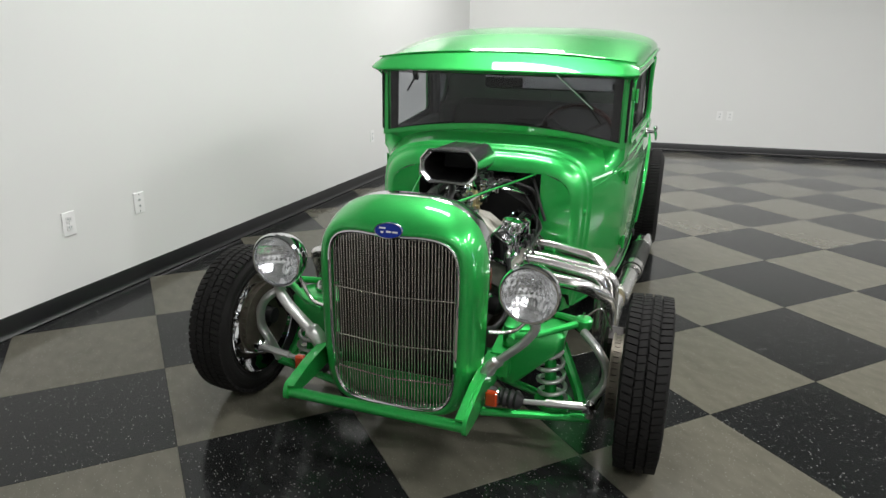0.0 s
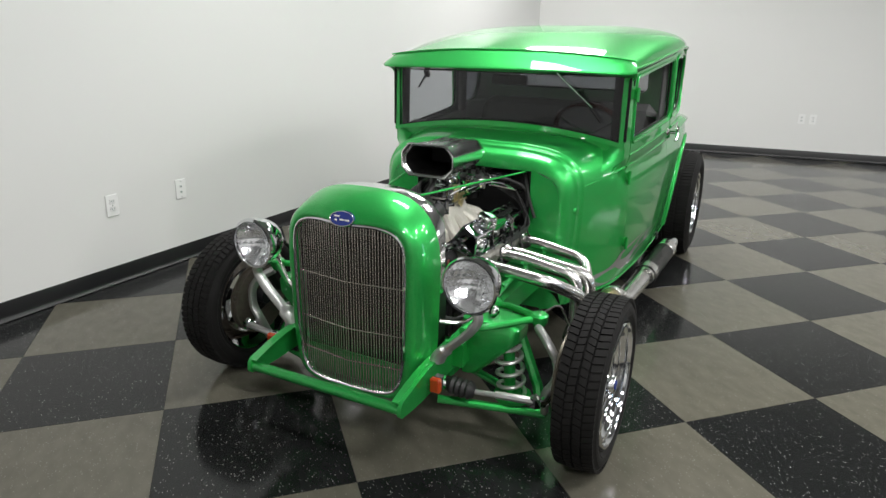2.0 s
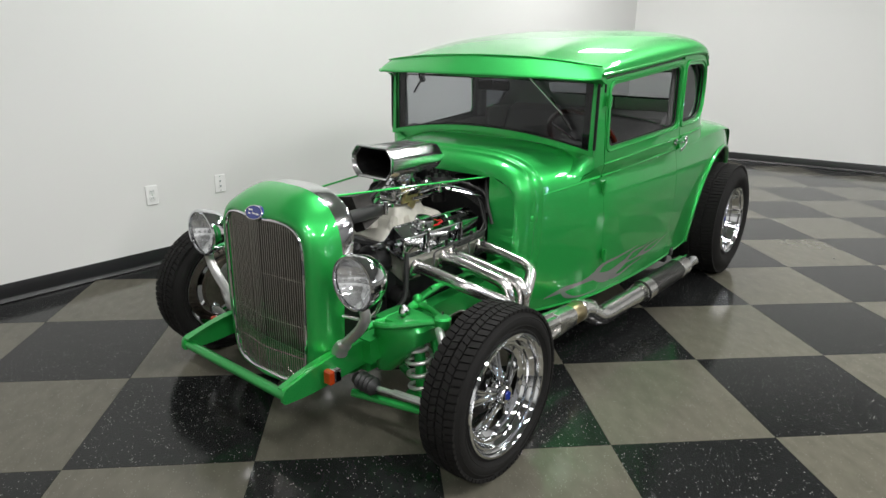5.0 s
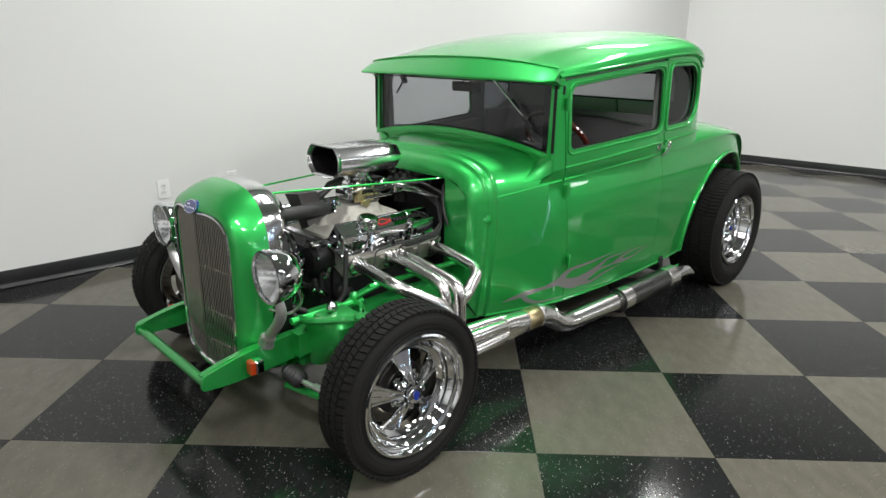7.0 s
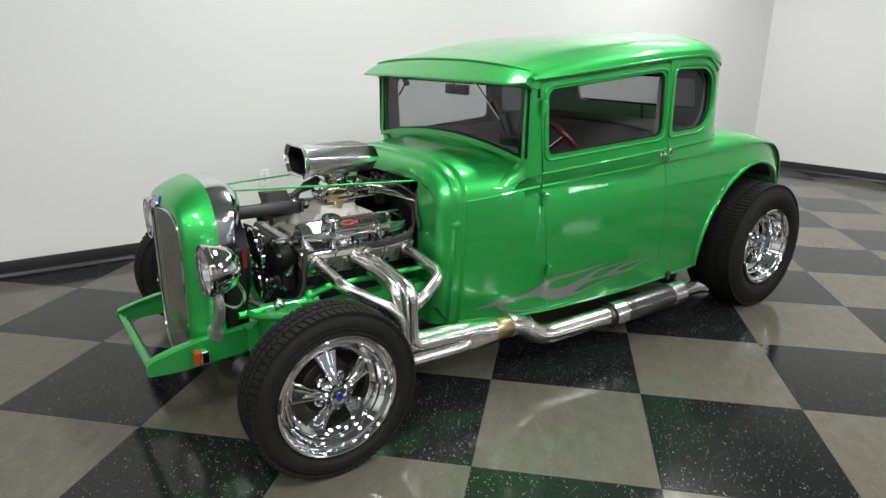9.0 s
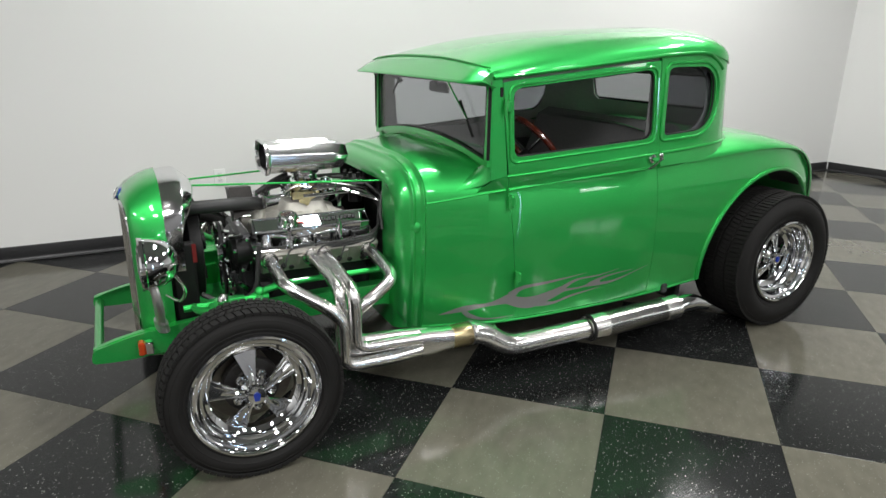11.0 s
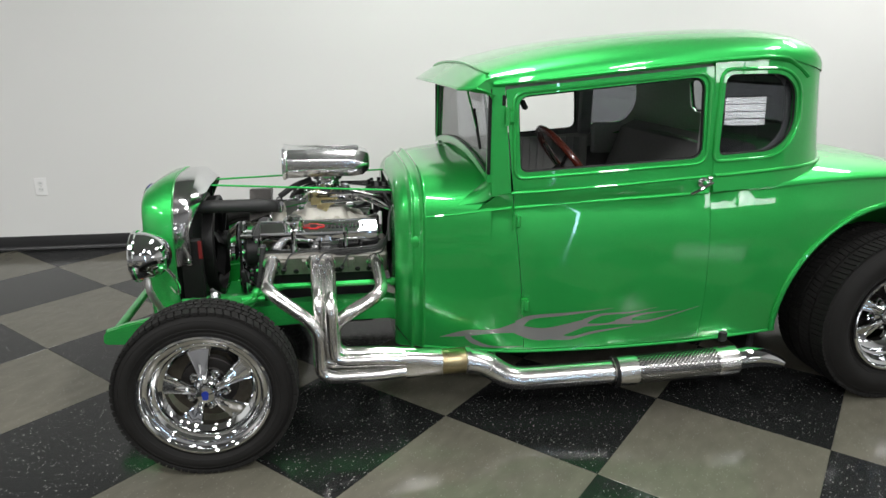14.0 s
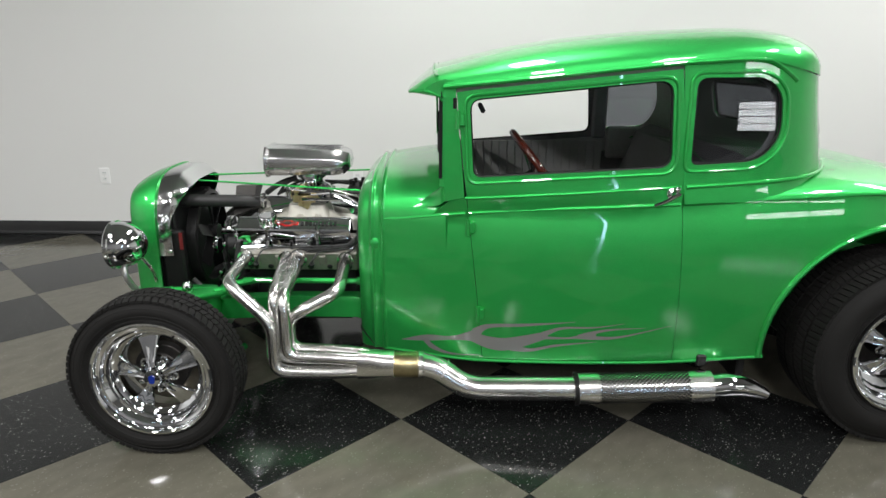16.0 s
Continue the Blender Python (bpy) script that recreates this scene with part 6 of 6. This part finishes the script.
# ---- exhaust: four primaries a side, collector, pipe, perforated muffler, turned-down tip ----
for sx in (1, -1):
    def P(x, y, z):
        return (sx * x, y, z)
    hdr = None
    prim = [
        [P(0.255, 0.176, 0.541), P(0.330, 0.176, 0.540), P(0.525, 0.172, 0.522), P(0.600, 0.305, 0.442), P(0.612, 0.352, 0.39), P(0.615, 0.352, 0.212), P(0.618, 0.56, 0.210), P(0.612, 0.690, 0.218)],
        [P(0.255, 0.338, 0.538), P(0.340, 0.345, 0.536), P(0.575, 0.356, 0.494), P(0.578, 0.358, 0.250), P(0.582, 0.56, 0.248), P(0.586, 0.690, 0.240)],
        [P(0.255, 0.386, 0.538), P(0.340, 0.393, 0.536), P(0.612, 0.397, 0.494), P(0.615, 0.397, 0.272), P(0.618, 0.56, 0.270), P(0.612, 0.690, 0.258)],
        [P(0.255, 0.572, 0.535), P(0.340, 0.578, 0.532), P(0.535, 0.582, 0.494), P(0.590, 0.455, 0.440), P(0.580, 0.405, 0.40), P(0.580, 0.405, 0.285), P(0.584, 0.56, 0.282), P(0.588, 0.690, 0.270)],
    ]
    for k, pts in enumerate(prim):
        tube_ = Shape().tube(round_path(pts, 0.055, 8), 0.0238, 14)
        if hdr is None:
            hdr = part("exhaust", tube_, STEEL, car, "bright coated exhaust headers and side pipe")
        else:
            part("header_pipe", tube_, STEEL, hdr)
        q = pts[0]
        part("port_flange", Shape().lathe([(0.024, 0.0), (0.034, 0.004), (0.034, 0.012), (0.024, 0.014)], (q[0] + sx * 0.015, q[1], q[2]), P(1, 0, -0.25), 14), STEEL, hdr)
    part("collector", Shape().loft([[P(x, y, z) for x, z in round_loop([(0.600 - a, 0.238 - b), (0.600 + a, 0.238 - b), (0.600 + a, 0.238 + b), (0.600 - a, 0.238 + b)], min(a, b) * k, 5)] for y, a, b, k in ((0.655, 0.041, 0.054, 0.9), (0.70, 0.041, 0.052, 0.9), (0.745, 0.046, 0.048, 1.0), (0.788, 0.046, 0.046, 1.0))]), STEEL, hdr)
    part("gasket_band", Shape().lathe([(0.0455, 0.785), (0.047, 0.788), (0.047, 0.872), (0.0455, 0.875)], P(0.600, 0, 0.236), (0, 1, 0), 28), BRASS, hdr, "gold coloured clamp band")
    part("clamp", Shape().lathe([(0.046, 0.876), (0.050, 0.879), (0.050, 0.894), (0.046, 0.897)], P(0.600, 0, 0.236), (0, 1, 0), 28), STEEL, hdr)
    part("side_pipe", Shape().tube(round_path([P(0.600, 0.77, 0.236), P(0.602, 0.93, 0.236), P(0.612, 1.05, 0.148), P(0.645, 1.47, 0.167)], 0.07, 10), 0.0445, 20), STEEL, hdr)
    for yy, zz in ((0.965, 0.215), (1.24, 0.156)):
        part("weld_seam", Shape().lathe([(0.0445, -0.003), (0.0465, 0), (0.0445, 0.003)], P(0.605 + 0.02 * (yy > 1.1), yy, zz), (0, 1, -0.6 if yy < 1.1 else 0.04), 24), STEEL, hdr)
    d = Vector(P(0.035, 0.48, 0.032)).normalized()
    o = Vector(P(0.645, 1.440, 0.166))
    part("muffler", Shape().lathe([(0.045, 0), (0.056, 0.004), (0.056, 0.085), (0.054, 0.087), (0.054, 0.405), (0.056, 0.407), (0.056, 0.480), (0.042, 0.486)], o, d, 36), STEEL, hdr, "bright muffler with perforated sleeve")
    # perforated sleeve: staggered rows of holes
    e1 = d.orthogonal().normalized()
    e2 = d.cross(e1)
    studs = Shape()
    for i in range(42):
        for k in range(24):
            a = 2 * math.pi * (k + 0.5 * (i % 2)) / 24
            c = o + d * (0.094 + 0.0074 * i) + (e1 * math.cos(a) + e2 * math.sin(a)) * 0.0548
            n_ = (e1 * math.cos(a) + e2 * math.sin(a))
            t_ = d.cross(n_)
            studs.add([c + d * 0.0056, c + t_ * 0.0054, c - d * 0.0056, c - t_ * 0.0054], [(0, 1, 2, 3)])
    tagged(part("perforation", studs, BLACK, hdr, "rows of small dark holes"), kind="stuff")
    part("strap", Shape().lathe([(0.056, 0.0), (0.060, 0.002), (0.060, 0.014), (0.056, 0.016)], o, d, 30), BLACK, hdr)
    part("tip", Shape().tube([o + d * 0.48, o + d * 0.53 + V(0, 0, 0.004), o + d * 0.58 + V(0, 0, 0.0), o + d * 0.63 + V(0, 0, -0.016), o + d * 0.675 + V(0, 0, -0.036)], [0.046, 0.047, 0.043, 0.034, 0.022], 20, flat=0.9), CHROME, hdr, "chrome turned-down exhaust tip")
    part("hanger", Shape().box(P(0.60, 1.90, 0.268), (0.05, 0.035, 0.045), b=0.006), IRON, hdr)

# ---- inside the cabin ----
dash = part("dashboard", Shape().loft([[(x, 0.985, 0.80), (x, 0.990, 0.925), (x, 1.05, 0.938), (x, 1.085, 0.91), (x, 1.09, 0.76)] for x in np.linspace(-0.52, 0.52, 9)], False, False), TRIM, car, "dark grey dashboard")
for k, x in enumerate((0.22, 0.30, 0.38, -0.1)):
    part("gauge", Shape().lathe([(0.032, 0), (0.034, 0.006), (0.030, 0.008), (0.0001, 0.004)], (x, 1.087, 0.865), (0, 1, 0.1), 20), CHROME, dash)
sw = part("steering_wheel", Shape().ring([(0.32 + 0.17 * math.cos(a), 1.325 - 0.105 * math.sin(a), 0.915 + 0.132 * math.sin(a)) for a in np.linspace(0, 2 * math.pi, 40, endpoint=False)], 0.0135, 10), WOOD, car, "wood-rimmed steering wheel")
for a in (0.5, 2.64, 4.71):
    part("spoke", Shape().rod((0.32, 1.300, 0.890), (0.32 + 0.165 * math.cos(a), 1.325 - 0.10 * math.sin(a), 0.915 + 0.13 * math.sin(a)), 0.008), POLISH, sw)
part("column", Shape().rod((0.32, 0.98, 0.64), (0.32, 1.305, 0.895), 0.022, 12), BLACK, sw)
seat = part("bench_seat", Shape().box((0, 1.66, 0.52), (1.08, 0.52, 0.20), b=0.05), SEAT, car, "dark grey cloth bench seat")
part("backrest", Shape().box((0, 1.925, 0.79), (1.07, 0.15, 0.44), Matrix.Rotation(radians(-20), 3, "X"), 0.055), SEAT, seat)
part("parcel_shelf", Shape().box((0, 2.17, 0.93), (1.0, 0.34, 0.03), b=0.008), SEAT, car, "dark grey cloth parcel shelf")
part("cabin_floor", Shape().box((0, 1.5, 0.31), (1.0, 1.2, 0.02)), TRIM, car)
for sx in (1, -1):
    out = [(1.06, 0.36), (1.78, 0.36), (1.75, 0.925), (1.07, 0.880)]
    pan = part("door_card", Shape().skin([out], lambda y, z: (sx * (side(y, min(z, 0.75)) - 0.045), y, z), 0.2, 0.012, (-sx, 0, 0)), CLOTH, car, "pleated grey cloth door card")
    for k in range(17):
        y = 1.085 + 0.0405 * k
        part("pleat", Shape().box((sx * (side(y, 0.7) - 0.060), y + 0.02, 0.70), (0.010, 0.0400, 0.42), b=0.004), CLOTH, pan)
    part("pillar_trim", Shape().box((sx * 0.588, 1.752, 1.09), (0.03, 0.07, 0.34), b=0.01), TRIM, car)
    part("quarter_trim", Shape().box((sx * 0.570, 1.92, 0.90), (0.03, 0.26, 0.16), b=0.01), CLOTH, car)
mir = part("mirror", Shape().box((0.0, 1.03, 1.155), (0.18, 0.016, 0.045), b=0.006), BLACK, car, "black interior rear-view mirror")
part("stem", Shape().rod((0, 1.0, 1.20), (0, 1.025, 1.16), 0.005), BLACK, mir)
part("visor_clip", Shape().box((0.50, 1.09, 1.15), (0.03, 0.016, 0.035), Matrix.Rotation(0.5, 3, "X"), 0.004), BLACK, car)
lat = part("mirror_arm", Shape().rod((-0.47, 1.00, 1.10), (-0.44, 1.02, 1.16), 0.005), BLACK, car, "small black bracket inside windscreen")
part("bracket_head", Shape().box((-0.435, 1.022, 1.170), (0.024, 0.024, 0.042), Matrix.Rotation(0.7, 3, "X"), 0.005), BLACK, lat)
part("header_trim", Shape().box((0, 0.995, 1.225), (1.08, 0.02, 0.065), b=0.006), TRIM, car, "dark trim above windscreen")
for sx in (1, -1):
    part("hood_latch", Shape().lathe([(0.026, -0.008), (0.021, 0.001), (0.013, 0.005), (0.0001, 0.006)], (sx * low_x(0.714), 0.714, 0.655), (sx, 0, 0), 20), GREEN, car)

# clutter between fan and engine: second shroud edge, brackets, hoses and clips
for k, (y, z) in enumerate(((0.075, 0.62), (0.10, 0.56), (0.115, 0.50), (0.06, 0.46), (0.09, 0.42))):
    part("accessory_bracket", Shape().box((0.175, y, z), (0.02, 0.05, 0.018), Matrix.Rotation(0.6 * k, 3, "X"), 0.004), IRON if k % 2 else CHROME, engine)
for k in range(5):
    part("bracket_bolt", Shape().lathe([(0.008, 0), (0.008, 0.008), (0.0001, 0.010)], (0.19, 0.04 + 0.025 * k, 0.45 + 0.04 * ((k * 3) % 5)), (1, 0, 0), 6), CHROME, engine)
part("breather_can", Shape().lathe([(0.0001, 0), (0.012, 0), (0.012, 0.045), (0.008, 0.05), (0.0001, 0.05)], (0.062, 0.315, 0.735), (0, 0, 1), 16), POLISH, engine)
part("fitting_tee", Shape().rod((0.10, 0.205, 0.705), (0.10, 0.205, 0.755), 0.009).rod((0.075, 0.205, 0.735), (0.125, 0.215, 0.742), 0.008), CHROME, engine)
part("throttle_cable", Shape().tube(round_path([(0.085, 0.41, 0.755), (0.12, 0.50, 0.775), (0.16, 0.58, 0.765), (0.22, 0.665, 0.715)], 0.06, 6), 0.0045, 7), CHROME, engine)
part("cable_bracket", Shape().box((0.11, 0.52, 0.762), (0.03, 0.05, 0.016), b=0.004).rod((0.12, 0.50, 0.75), (0.12, 0.50, 0.785), 0.007), CHROME, engine)

# ---- floor: a slab with the joints' colour, and vinyl tiles laid on the diagonal ----
TS = 0.6096
C0 = (1.016, 0.377)
H2 = math.sqrt(0.5)
floor = solid("floor", Shape().box(((WX0 + WX1) / 2, (WY0 + WY1) / 2, -0.054), (WX1 - WX0 + 2 * T, WY1 - WY0 + 2 * T, 0.1)), GROUT, "glossy charcoal and grey checkered vinyl tile floor", "floor", kind="structure")
g = 0.0006
base = Shape()
a, b = g, TS - g
base.add([(a, a, -0.004), (b, a, -0.004), (b, b, -0.004), (a, b, -0.004), (a, a, -0.0006), (b, a, -0.0006), (b, b, -0.0006), (a, b, -0.0006), (a + 0.0006, a + 0.0006, 0), (b - 0.0006, a + 0.0006, 0), (b - 0.0006, b - 0.0006, 0), (a + 0.0006, b - 0.0006, 0)],
         [(8, 9, 10, 11), (4, 5, 9, 8), (5, 6, 10, 9), (6, 7, 11, 10), (7, 4, 8, 11), (0, 1, 5, 4), (1, 2, 6, 5), (2, 3, 7, 6), (3, 0, 4, 7)])
pale, dark = base.mesh("tile_pale", PALE), base.mesh("tile_dark", DARK)
rest = {0: Shape(), 1: Shape()}
turn45 = Matrix.Rotation(radians(45), 4, "Z")
near = []
for i in range(-30, 31):
    for j in range(-30, 31):
        cx, cy_ = (i + 0.5 - j - 0.5) * TS * H2 + C0[0], (i + j + 1) * TS * H2 + C0[1]
        if WX0 - 0.35 < cx < WX1 + 0.3 and WY0 - 0.3 < cy_ < WY1 + 0.3:
            o = Vector(((i - j) * TS * H2 + C0[0], (i + j) * TS * H2 + C0[1], 0))
            near.append((math.hypot((cx - 0.6) * 0.9, (cy_ - 1.2) * 0.75), i, j, o))
near.sort(key=lambda q: (q[0], q[1], q[2]))
for k, (_, i, j, o) in enumerate(near):
    even = (i + j) % 2
    if k < 290:
        t = new("tile", dark if even else pale)
        t.parent = floor
        t.matrix_basis = Matrix.Translation(o) @ turn45
    else:
        rest[even].add([Matrix.Translation(o) @ turn45 @ Vector(p) for p in base.v], base.f)
for even, m_ in ((0, PALE), (1, DARK)):
    tagged(part("far_tiles", rest[even], m_, floor), kind="stuff")
